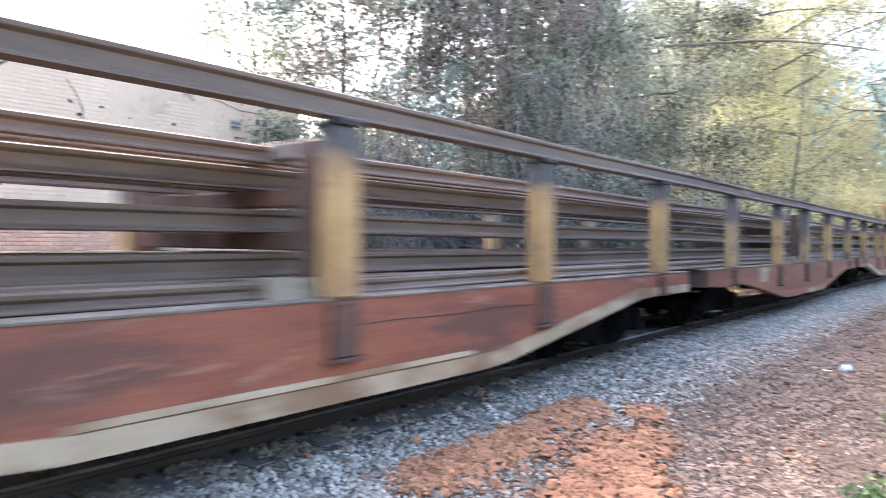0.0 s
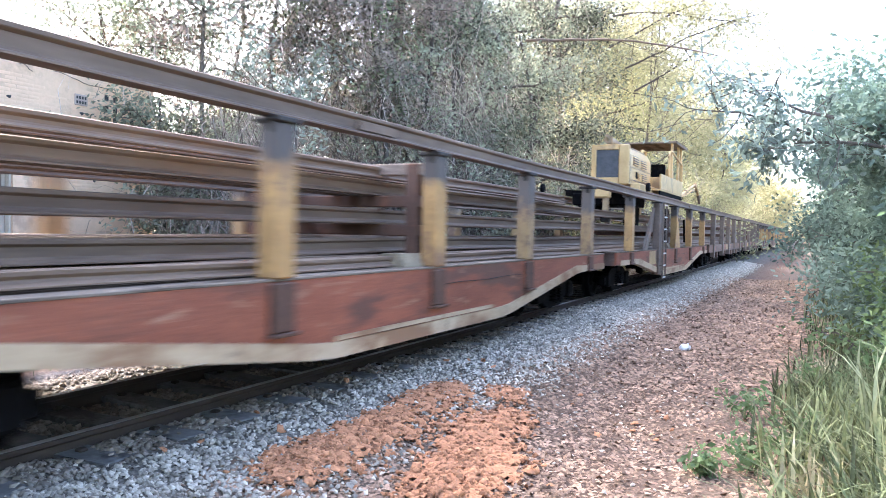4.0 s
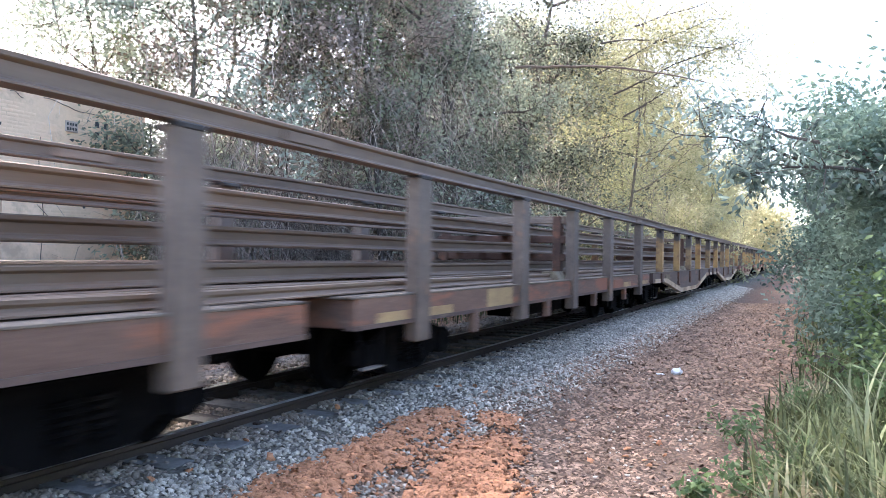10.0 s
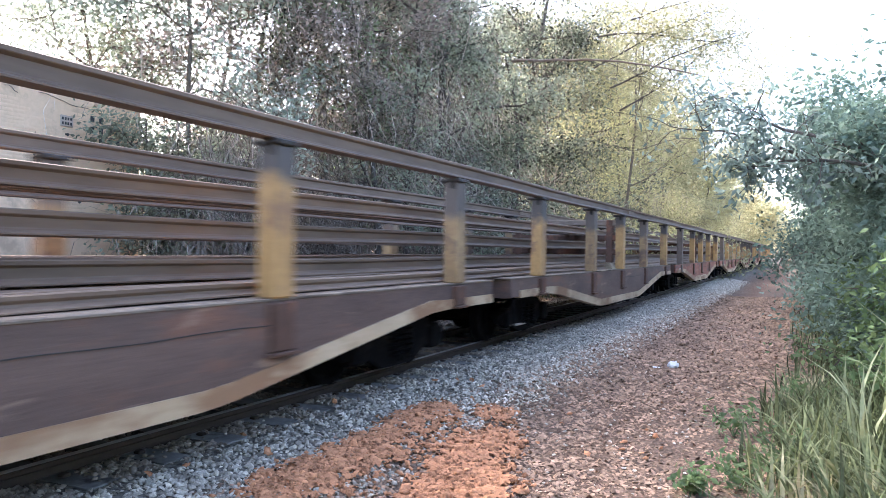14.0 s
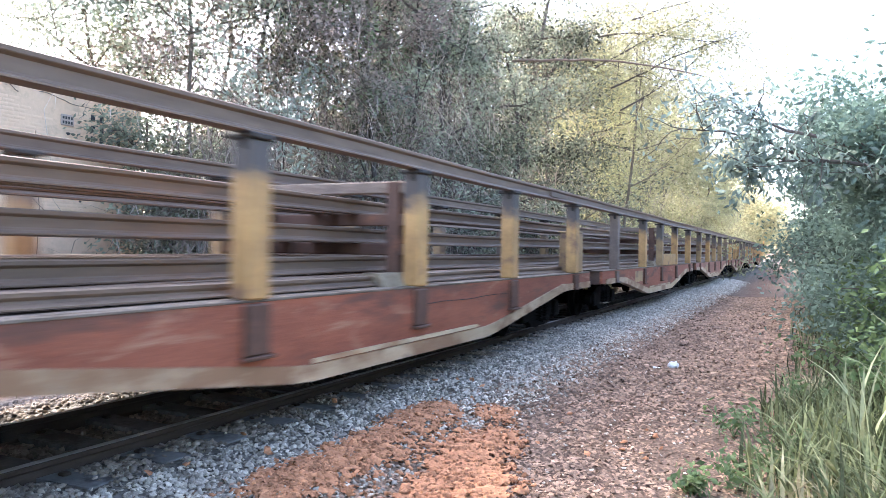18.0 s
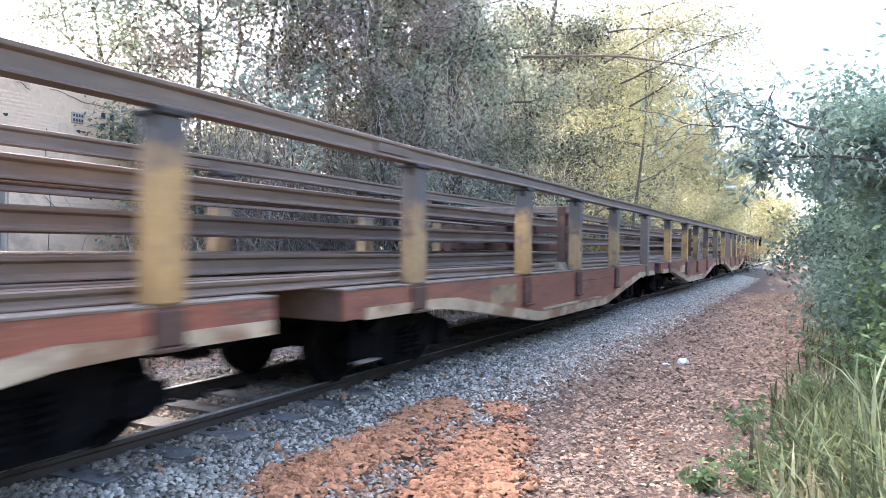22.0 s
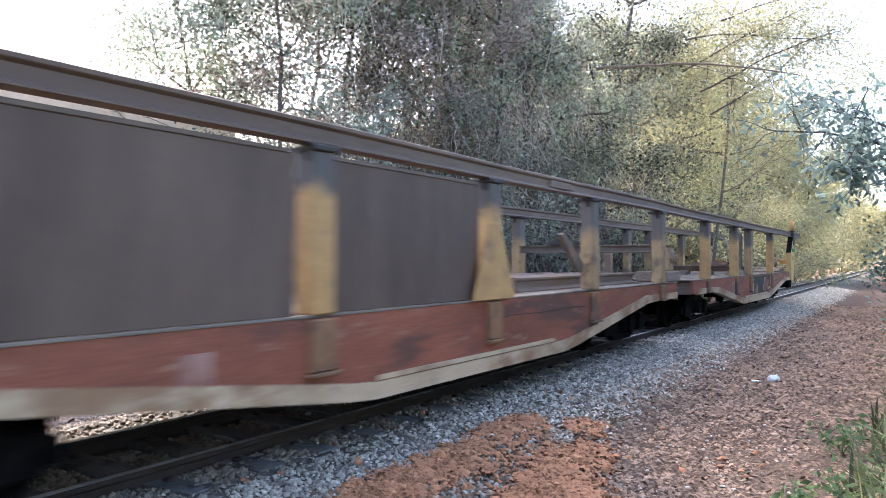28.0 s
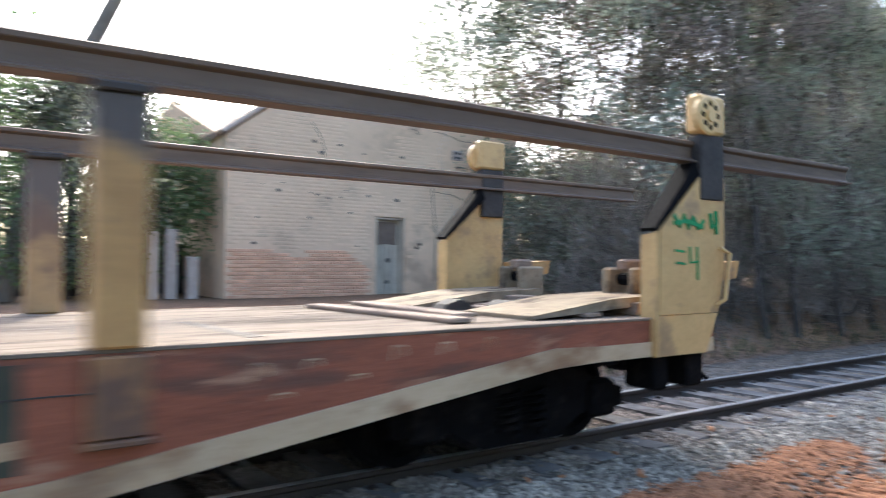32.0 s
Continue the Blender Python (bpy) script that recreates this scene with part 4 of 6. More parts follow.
# end wagon: deck gear and end frames
END = 11.68
for s in (1, -1):
    x0, x1 = sorted((s * (SIDE + 0.0), s * (SIDE + 0.06)))
    N = END - 0.2
    fr = part("end_frame", Geo().prism([(N, 1.30), (N, 1.90), (END + 0.28, 2.34), (END + 0.58, 2.34), (END + 0.58, 1.62), (END + 0.5, 1.30)], x0, x1, "x"), "crane_yellow", w13, "pale yellow end frame plate")
    part("foot_plate", Geo().prism([(N, 1.0), (N, 1.294), (END + 0.5, 1.294), (END + 0.36, 1.0)], x0, x1 - 0.006 * s if s > 0 else x1, "x"), "crane_yellow", fr)
    a, b = sorted((s * (SIDE - 0.09), s * (SIDE + 0.055)))
    part("edge_plate", Geo().prism([(a, 1.0), (b, 1.0), (b, 1.9), (a, 1.88)], N - 0.002, N - 0.03, "y"), "crane_yellow", fr)
    part("slant_plate", Geo().prism([(N - 0.03, 1.905), (N - 0.05, 1.93), (END + 0.22, 2.44), (END + 0.27, 2.345)], a, b, "x"), "black", fr, "black slanting plate")
    x0, x1 = sorted((s * (SIDE - 0.05), s * (SIDE + 0.075)))
    part("bracket", Geo().box(x0, x1, END + 0.27, END + 0.56, 2.16, 2.66, 0.01), "soot", fr, "dark bracket that holds the rail")
    hub = part("roller_block", Geo().box(x0, x1, END + 0.24, END + 0.58, 2.67, 2.97, 0.02), "crane_yellow", fr, "pale yellow roller block")
    part("roller", Geo().lathe(s * (SIDE + 0.08), END + 0.33, 2.80, [(-0.03, 0.15), (0.02, 0.15), (0.03, 0.13), (0.03, 0.05), (0.05, 0.05)], 20), "crane_yellow", hub)
    for k in range(8):
        w = k * math.pi / 4
        part("bolt_hole", Geo().lathe(s * (SIDE + 0.113), END + 0.33 + 0.09 * math.cos(w), 2.80 + 0.09 * math.sin(w), [(-0.004, 0.022), (0.002, 0.022)], 8), "black", hub)
    part("buffer", Geo().box(min(s * 1.0, s * 1.3), max(s * 1.0, s * 1.3), END - 0.16, END + 0.0, 0.74, 1.0, 0.02), "black", fr)
    part("buffer", Geo().box(min(s * 1.0, s * 1.3), max(s * 1.0, s * 1.3), END + 0.22, END + 0.42, 0.74, 1.0, 0.02), "black", fr)
    part("handle", Geo().tube([(s * (SIDE + 0.075), END + 0.46, 1.36), (s * (SIDE + 0.12), END + 0.5, 1.40), (s * (SIDE + 0.12), END + 0.56, 1.75), (s * (SIDE + 0.075), END + 0.5, 1.80)], 0.018, 6), "crane_yellow", fr)
    part("tread", Geo().prism([(END + 0.585, 1.68), (END + 0.9, 1.70), (END + 0.86, 1.56), (END + 0.585, 1.53)], min(s * 0.9, s * 1.3), max(s * 0.9, s * 1.3), "x"), "yellow", fr, "yellow tread plate")
    part("hook", Geo().tube([(s * 1.2, END + 0.45, 1.0), (s * 1.2, END + 0.5, 0.82), (s * 1.2, END + 0.6, 0.76)], 0.02, 6), "black", fr)
    if s > 0:
        X = SIDE + 0.06
        for stroke in ([(-0.05, 2.03), (0.02, 1.95), (0.07, 2.03), (0.12, 1.94), (0.18, 2.02), (0.24, 1.94), (0.31, 2.0)], [(-0.05, 1.97), (0.1, 1.99), (0.3, 1.95)], [(0.39, 2.06), (0.41, 1.95), (0.47, 1.98), (0.46, 2.08)], [(0.46, 2.0), (0.47, 1.9)], [(-0.03, 1.77), (0.08, 1.76)], [(-0.02, 1.68), (0.09, 1.67)], [(0.14, 1.80), (0.15, 1.68), (0.25, 1.69)], [(0.23, 1.80), (0.24, 1.55)]):
            part("scrawl", Geo().tube([(X, END + y, z) for y, z in stroke], 0.021 if stroke[0][1] > 1.9 else 0.012, 4), "green", fr, "green spray-painted scrawl")
    ramp = part("ramp_plate", Geo().prism([(10.5, DECK + 0.005), (11.95, DECK + 0.09), (11.95, DECK + 0.15), (11.3, DECK + 0.13), (10.5, DECK + 0.03)], min(s * 0.35, s * 1.1), max(s * 0.35, s * 1.1), "x"), "dusty_plate", w13, "bent pale plate on the deck")
    cl = part("clamp", Geo().box(min(s * 0.5, s * 0.58), max(s * 0.5, s * 0.58), 11.82, 12.12, DECK + 0.003, DECK + 0.36, 0.02).box(min(s * 0.78, s * 0.86), max(s * 0.78, s * 0.86), 11.82, 12.12, DECK + 0.003, DECK + 0.36, 0.02).box(min(s * 0.58, s * 0.78), max(s * 0.58, s * 0.78), 11.85, 12.09, DECK + 0.003, DECK + 0.14, 0.01), "dusty_plate", w13, "beige rail clamp with two cheeks")
    part("screw", Geo().tube([(s * 0.58, 11.97, DECK + 0.26), (s * 0.78, 11.97, DECK + 0.26)], 0.05, 8), "black", cl)
    part("lug", Geo().box(min(s * 0.62, s * 0.74), max(s * 0.62, s * 0.74), 11.86, 12.08, DECK + 0.33, DECK + 0.43, 0.02), "timber", cl)
part("rear_beam", Geo().box(-1.15, 1.15, 11.5, 11.65, DECK + 0.002, DECK + 0.1), "timber", w13)
for y0, x0, x1, turn in ((9.9, -0.9, 1.05, 3), (10.3, -1.1, 0.7, -5), (10.9, -0.2, 1.15, 8), (11.2, -0.9, 0.9, -3)):
    part("loose_board", Geo().box(x0, x1, -0.09, 0.09, 0, 0.034), "timber", w13, at=pose(0, y0, DECK + 0.003, 0, 0, turn))
for x, y in ((-0.1, 10.7), (0.25, 10.95), (0.9, 11.1), (0.05, 11.4), (-0.25, 11.75), (0.2, 11.85)):
    part("scrap_iron", Geo().prism([(-0.14, 0), (0.16, 0), (0.12, 0.06), (0.02, 0.09), (-0.1, 0.05)], -0.1, 0.12, "x"), "soot", w13, at=pose(x, y, DECK + 0.003, 0, 0, x * 90))
for y in (0.7, 2.2, 3.6, 5.2, 6.4, 7.2, 8.5):
    part("stain_strip", Geo().box(-0.8 + 0.1 * y, 0.5 + 0.08 * y, -0.03, 0.03, 0, 0.003, 0.001), "soot", w13, "oily streak across the deck", pose(0, y, DECK + 0.001, 0, 0, 7 * math.sin(y * 3)))
for x in (-0.9, -0.3, 0.3, 0.9):
    part("support", Geo().prism([(4.1, DECK + 0.002), (4.6, DECK + 0.002), (4.6, DECK + 0.12), (4.5, DECK + 0.12)], x - 0.12, x + 0.12, "x"), "panel", w13)
for x in (-0.7, 0.1, 0.6):
    part("chock", Geo().prism([(4.42, 1.503), (4.78, 1.503), (4.7, 1.60), (4.5, 1.60)], x - 0.2, x + 0.15, "x"), "pocket", w13)

# rails that ride on the posts, and the load in tiers
RUN_Z = 2.443
for s in (1, -1):
    r = part("runway_rail", swept_rail(-8, 196.57, 1.5, 0.006, seed=s + 5), "rail", at=pose(TRACK_X + s * 1.285, 0, RUN_Z))
    tagged(r, "long weathered steel rail lying along the post tops", "rail", "rails on the train")
    TRAIN.append((r, TRACK_X + s * 1.285, 0.0, RUN_Z))
    for y in (12.9, 30.7, 48.9, 66.9, 79.6, 85.1, 103.0, 121.0, 139.0, 157.0, 175.0):
        part("joint_bar", Geo().box(0.012, 0.03, y - 0.3, y + 0.3, 0.04, 0.12, 0.004), "rail", r)

LOAD = [(z, x) for z, xs in ((2.003, (0.55, 0.32, 0.10, -0.5)), (1.703, (0.6, 0.36, 0.12, -0.3, -0.75)), (1.403, (0.66, 0.4, 0.14, -0.2, -0.5, -0.8))) for x in xs]
for i, (z, x) in enumerate(LOAD):
    end = 169.2 + 0.35 * ((i * 5) % 7)
    r = part("load_rail", swept_rail(-8, end, 2.0, 0.007, seed=i + 20, profile=rail_profile(0.155, 0.13, 0.066)), "rail", at=pose(TRACK_X + x, 0, z))
    tagged(r, "long new steel rail stacked in tiers on the wagons", "rail", "rails on the train")
    TRAIN.append((r, TRACK_X + x, 0.0, z))
for i, x in enumerate((1.05, 0.9, 0.75, 0.59, 0.42, 0.2, -0.1, -0.4, -0.7, -0.95)):
    r = part("load_rail", swept_rail(-8, 168.8 + 0.2 * i, 2.4, 0.008, seed=i + 60, profile=rail_profile(0.098, 0.125, 0.052)), "rail", at=pose(TRACK_X + x, 0, DECK + 0.012))
    tagged(r, "light rail of the lowest tier on the wagon decks", "rail", "rails on the train")
    TRAIN.append((r, TRACK_X + x, 0.0, DECK + 0.012))
for i, (z, x) in enumerate(((2.19, 0.62), (2.19, 0.36), (2.19, 0.0))):
    r = part("load_rail", swept_rail(-8, 38.0 + i, 1.2, 0.006, seed=i + 90, profile=rail_profile(0.12, 0.12, 0.06)), "rail", at=pose(TRACK_X + x, 0, z))
    tagged(r, "short steel rail on the topmost tier", "rail", "rails on the train")
    TRAIN.append((r, TRACK_X + x, 0.0, z))
for i, x in enumerate((0.90, 0.74, 0.58, 0.38, 0.1, -0.25)):
    r = part("spare_rail", swept_rail(0, 4.2 - 0.12 * i, 1.2, 0.002, seed=i + 95), "rail", at=pose(TRACK_X + x, 174.6, DECK + 0.004))
    tagged(r, "short length of rail lying on the deck", "rail", "rails on the train")
    TRAIN.append((r, TRACK_X + x, 174.6, DECK + 0.004))


def gantry_crane():
    """The yellow machine that runs on the runway rails; local x from the track's middle, y along the train."""
    c = new("gantry_crane")
    tagged(c, "yellow gantry crane with engine housing and open cab on the rails", "crane")
    X = SIDE + 0.02
    ch = part("chassis", Geo().box(-1.35, 1.12, 2.3, 2.5, 2.66, 2.795).box(-1.35, 1.12, 3.6, 3.8, 2.66, 2.795), "black", c)
    part("girder", Geo().box(-1.35, -1.2, 2.2, 4.7, 2.64, 2.80), "black", ch)
    part("girder", Geo().box(0.9, 1.12, 0.0, 4.7, 2.63, 2.82, 0.02), "crane_yellow", ch, "yellow side girder")
    for s in (-1.285, 1.285):
        for y in (0.2, 3.3):
            part("runner_wheel", Geo().lathe(s, y, 2.73, [(-0.05, 0.10), (0.03, 0.10), (0.03, 0.03)], 16), "black", ch)
    part("front_block", Geo().box(-0.1, 0.5, -0.5, -0.11, 2.46, 2.80, 0.03), "crane_yellow", c, "yellow block below the radiator")
    eng = part("engine_housing", Geo().prism([(0.05, 2.80), (0.86, 2.80), (0.86, 3.5), (0.76, 3.68), (0.15, 3.68), (0.05, 3.5)], 0.0, 2.5, "y"), "crane_yellow", c, "pale yellow engine housing with louvres")
    part("radiator_frame", Geo().box(0.0, 0.11, -0.1, 0.0, 2.78, 3.72).box(0.64, 0.89, -0.1, 0.0, 2.78, 3.72, 0.03).box(0.11, 0.64, -0.1, 0.0, 2.78, 2.95).box(0.11, 0.64, -0.1, 0.0, 3.60, 3.72), "crane_yellow", eng)
    part("radiator", Geo().box(0.11, 0.64, -0.06, -0.01, 2.95, 3.60), "glass_dark", eng, "dark radiator grille")
    for y0, y1, z0, z1 in ((0.45, 1.05, 3.28, 3.5), (1.35, 1.95, 3.24, 3.46), (0.95, 1.2, 2.98, 3.14), (1.45, 2.0, 2.94, 3.14)):
        lv = part("louvre", Geo().box(0.86, 0.866, y0, y1, z0, z1), "glass_dark", eng)
        for k in range(4):
            zz = z0 + (z1 - z0) * (k + 0.5) / 4
            part("slat", Geo().prism([(0.864, zz - 0.02), (0.895, zz - 0.03), (0.868, zz + 0.012)], y0, y1, "y"), "crane_yellow", lv)
    for z in (3.2, 2.9):
        part("trim_strip", Geo().box(0.86, 0.872, 0.02, 2.48, z, z + 0.03), "dusty_yellow", eng)
    part("exhaust", Geo().tube([(0.36, 0.0, 3.85), (0.36, 1.35, 3.78)], 0.10, 14).tube([(0.36, 0.7, 3.66), (0.36, 0.7, 3.78)], 0.04, 8).tube([(0.36, 0.03, 3.85), (0.36, -0.12, 3.93)], 0.045, 8), "dusty_plate", eng, "pale grey exhaust silencer")
    part("corner_strip", Geo().box(0.8605, 0.874, 0.015, 0.1, 2.82, 3.5, 0.003), "soot", eng, "dark corner strip")
    part("dark_hatch", Geo().box(0.8605, 0.868, 0.72, 0.9, 2.98, 3.14, 0.003), "black", eng)
    part("hood_top", Geo().box(0.2, 0.7, 1.1, 2.45, 3.68, 3.76, 0.03), "dusty_yellow", eng)
    E = 4.72
    cab = part("cab_floor", Geo().box(0.1, X, 1.45, E, 2.72, 2.76), "crane_yellow", c, "open yellow operator's cab")
    part("side_panel", Geo().box(X - 0.04, X, 1.45, E, 2.762, 3.14), "crane_yellow", cab)
    part("side_panel", Geo().box(0.1, 0.14, 2.5, E, 2.762, 3.14), "crane_yellow", cab)
    part("end_panel", Geo().box(0.142, X - 0.042, E - 0.04, E, 2.762, 3.14), "crane_yellow", cab)
    part("end_panel", Geo().box(0.142, X - 0.042, 2.48, 2.52, 2.762, 3.14), "crane_yellow", cab)
    # no real plate: a black strip added for the dark gap below the cab
    part("lower_plate", Geo().box(X - 0.06, X - 0.02, 1.45, E, 2.63, 2.735), "black", cab)
    part("canopy", Geo().box(0.02, X + 0.06, 3.05, 4.95, 4.08, 4.13, 0.02), "deck", cab, "flat sheet roof")
    part("canopy_edge", Geo().box(X + 0.061, X + 0.075, 3.05, 4.95, 4.06, 4.14, 0.004), "deck", cab)
    for x, y in ((0.14, 3.2), (X - 0.06, 3.2), (0.14, 4.65), (X - 0.06, 4.65), (X - 0.06, 4.2)):
        part("roof_post", Geo().box(x - 0.03, x + 0.03, y - 0.04, y + 0.04, 3.14, 4.08, 0.006), "crane_yellow", cab)
    part("hand_rail", Geo().tube([(X - 0.02, 2.6, 3.14), (X - 0.02, 2.62, 3.7), (X - 0.02, 2.75, 3.82), (X - 0.02, 3.0, 3.84), (X - 0.02, 4.62, 3.62), (X - 0.02, 4.66, 3.14)], 0.025, 8), "crane_yellow", cab)
    part("hand_rail", Geo().tube([(0.6, 2.55, 3.14), (0.6, 2.56, 3.75), (0.6, 2.7, 3.86), (0.6, 3.1, 3.86), (0.6, 3.2, 3.14)], 0.035, 8), "crane_yellow", cab)
    seat = part("seat", Geo().box(0.55, 0.95, 3.7, 4.1, 2.78, 3.2, 0.04).box(0.55, 0.95, 4.06, 4.16, 3.2, 3.62, 0.04), "black", cab)
    part("control_desk", Geo().box(0.3, 1.1, 4.35, 4.6, 2.765, 3.5, 0.03), "crane_yellow", cab)
    part("lever", Geo().tube([(0.5, 4.45, 3.48), (0.5, 4.3, 3.72)], 0.015, 6), "soot", cab)
    arm = part("boom", Geo().tube([(1.2, 4.5, 2.62), (1.23, 6.3, 3.02), (1.25, 7.72, 3.27)], [0.042, 0.04, 0.035], 8).box(1.19, 1.29, 7.64, 7.84, 3.18, 3.32, 0.02), "crane_yellow", c, "yellow folding boom")
    part("lower_arm", Geo().tube([(1.2, 4.5, 2.72), (1.22, 6.0, 2.84), (1.25, 7.66, 3.14)], [0.034, 0.03, 0.026], 8), "crane_yellow", arm)
    part("link_plate", Geo().box(1.18, 1.27, 5.9, 6.06, 2.86, 3.0, 0.015), "dusty_yellow", arm)
    part("jib", Geo().tube([(1.25, 7.8, 3.25), (1.26, 8.05, 3.10), (1.27, 8.35, 2.95)], [0.05, 0.05, 0.035], 8), "crane_yellow", arm)
    part("ram", Geo().tube([(1.22, 6.4, 2.94), (1.26, 8.05, 3.06)], 0.018, 6), "soot", arm)
    part("hook_block", Geo().tube([(1.27, 8.32, 2.96), (1.28, 8.62, 2.70)], [0.05, 0.04], 8).box(1.21, 1.33, 8.5, 8.64, 2.87, 2.97, 0.03), "stake", arm, "grey hook block")
    chain = part("chain", Geo().tube([(1.22, 5.84, 2.84), (1.02, 5.84, 2.52)], 0.012, 5), "soot", arm)
    part("grab_hook", Geo().box(0.94, 1.08, 5.74, 5.94, 2.30, 2.53, 0.03).tube([(1.01, 5.84, 2.3), (1.01, 5.88, 2.2), (1.01, 5.98, 2.2)], 0.025, 6), "stake", chain, "grey hanging hook")
    part("hoist_body", Geo().box(-0.7, 0.75, 0.75, 2.45, 2.33, 2.64, 0.03).box(-0.6, -0.1, 0.9, 1.6, 2.12, 2.33).box(0.3, 0.62, 1.95, 2.4, 1.86, 2.33, 0.02), "black", c, "dark hoist hanging below the chassis")
    leg = part("grab_leg", Geo().box(0.38, 0.5, -0.45, -0.3, 2.02, 2.46, 0.01), "dusty_yellow", c)
    part("jaw", Geo().box(0.34, 0.54, -0.48, -0.27, 1.9, 2.03, 0.02), "soot", leg)
    part("grab_leg", Geo().box(0.35, 0.6, 2.55, 2.75, 2.16, 2.62, 0.01), "crane_yellow", c)
    TRAIN.append((c, TRACK_X, 42.29, 0.0))
    return c


gantry_crane()

# ---- plants ----


def leaf_arrays(c, size, rng, aspect=0.5, droop=0.3, fold=0.25):
    """Folded leaves at the places c: arrays of corners and triangles."""
    n = len(c)
    d = rng.normal(0, 1, (n, 3))
    d[:, 2] = d[:, 2] * 0.7 - droop
    d /= np.linalg.norm(d, axis=1)[:, None]
    u = np.cross(d, rng.normal(0, 1, (n, 3)))
    u /= np.linalg.norm(u, axis=1)[:, None] + 1e-6
    w = np.cross(d, u)
    s = rng.uniform(*size, n)[:, None]
    mid = c + d * s * 0.45
    v = np.stack([c, mid + u * s * aspect * 0.5 + w * s * fold * 0.3, c + d * s, mid - u * s * aspect * 0.5 + w * s * fold * 0.3], 1)
    i = np.arange(n)[:, None] * 4
    f = np.concatenate([i + np.array([[0, 1, 2]]), i + np.array([[0, 2, 3]])], 0)
    return v.reshape(-1, 3), f


def strand_arrays(paths, r):
    """Thin three-sided strands along paths (n, k, 3); r: one radius a strand."""
    n, k, _ = paths.shape
    ang = np.array([0, 2.1, 4.2])
    off = np.stack([np.cos(ang), np.sin(ang), np.sin(ang) * 0.4], -1)
    taper = np.linspace(1, 0.45, k)
    v = paths[:, :, None, :] + off[None, None] * (r[:, None] * taper[None])[:, :, None, None]
    idx = np.arange(n * k * 3).reshape(n, k, 3)
    a, b = idx[:, :-1], idx[:, 1:]
    f = np.stack([a, np.roll(a, -1, 2), np.roll(b, -1, 2), b], -1).reshape(-1, 4)
    return v.reshape(-1, 3), f


def bend(p, d, length, n, wander, rng, lift=0.0):
    """A wandering path from p along d."""
    pts, d = [np.array(p, float)], np.array(d, float)
    for _ in range(n):
        d = d + rng.normal(0, wander, 3) + np.array([0, 0, lift])
        d /= np.linalg.norm(d)
        pts.append(pts[-1] + d * length / n)
    return pts


def tree(x, y, h, r, leaf, n, size, label, name="tree", seed=0, z0=0.25, trunk=0.12, limbs=9, twigs=5, bark="bark", spread=0.35, lean=(0, 0), group="", vines=0, aspect=0.5, droop=0.3, rise=0.35, category="tree", bare=0.25, gaps=0.6, vine_r=(0.004, 0.011)):
    """Trunk, limbs with twigs and a crown of many leaves round the twigs."""
    rng = np.random.default_rng(seed)
    base = float(ground_z(np.array(x), np.array(y)))
    t = new(name)
    t.matrix_basis = pose(x, y, base - 0.05)
    tagged(t, label, category, group)
    spine = bend((0, 0, 0), (lean[0], lean[1], 1), h * 0.85, 8, 0.09, rng, 0.05)
    part("trunk", Geo().tube(spine, [trunk * (1 - 0.8 * i / 8) + 0.01 for i in range(9)], 8), bark, t)
    tips = [spine[-1]]
    for k in range(limbs):
        f = z0 + (1 - z0) * (k + rng.uniform(0.1, 0.9)) / limbs
        p = spine[min(8, int(f * 8))]
        a = k * 2.4 + rng.uniform(-0.6, 0.6)
        reach = r * rng.uniform(0.7, 1.1) * (1 - 0.45 * max(0, f - 0.5))
        path = bend(p, (math.cos(a), math.sin(a), rise + rng.uniform(-0.2, 0.3)), reach, 6, 0.18, rng, 0.02)
        part("limb", Geo().tube(path, [trunk * 0.4 * (1 - 0.85 * i / 6) + 0.004 for i in range(7)], 5), bark, t)
        g = Geo()
        for j in range(twigs):
            q = path[rng.integers(2, 7)]
            tw = bend(q, rng.normal(0, 1, 3) + np.array([math.cos(a), math.sin(a), 0.2]), reach * 0.5, 4, 0.25, rng, -0.03)
            g.tube(tw, [0.012, 0.01, 0.008, 0.006, 0.004], 3)
            tips += tw[1:]
        tips += path[2:]
        tagged(part("twig_spray", g, bark, t), kind="stuff")
    tips = np.array(tips)
    weight = rng.uniform(0, 1, len(tips)) ** gaps
    c = tips[rng.choice(len(tips), n, p=weight / weight.sum())] + np.clip(rng.normal(0, spread, (n, 3)), -1.7 * spread, 1.7 * spread) * np.array([1, 1, 0.8])
    c = c[c[:, 2] > bare]
    tagged(part("crown", arrays_mesh("crown", *leaf_arrays(c, size, rng, aspect, droop)), leaf, t), kind="stuff")
    if vines:
        low = tips[tips[:, 2] < h * 0.7]
        s = low[rng.integers(0, len(low), vines)] + rng.normal(0, spread, (vines, 3))
        k = 6
        step = np.cumsum(np.concatenate([np.zeros((vines, 1, 3)), rng.normal(0, 0.2, (vines, k - 1, 3)) + rng.normal(0, 0.16, (vines, 1, 3)) + np.array([0, 0, -1]) * rng.uniform(0.0, 0.42, (vines, 1, 1))], 1), 1)
        p = s[:, None] + step
        p[..., 2] = np.maximum(p[..., 2], 0.05)
        tagged(part("vine_tangle", arrays_mesh("vine_tangle", *strand_arrays(p, rng.uniform(*vine_r, vines))), "vine", t, "tangle of dry hanging vines"), kind="stuff")
    return t


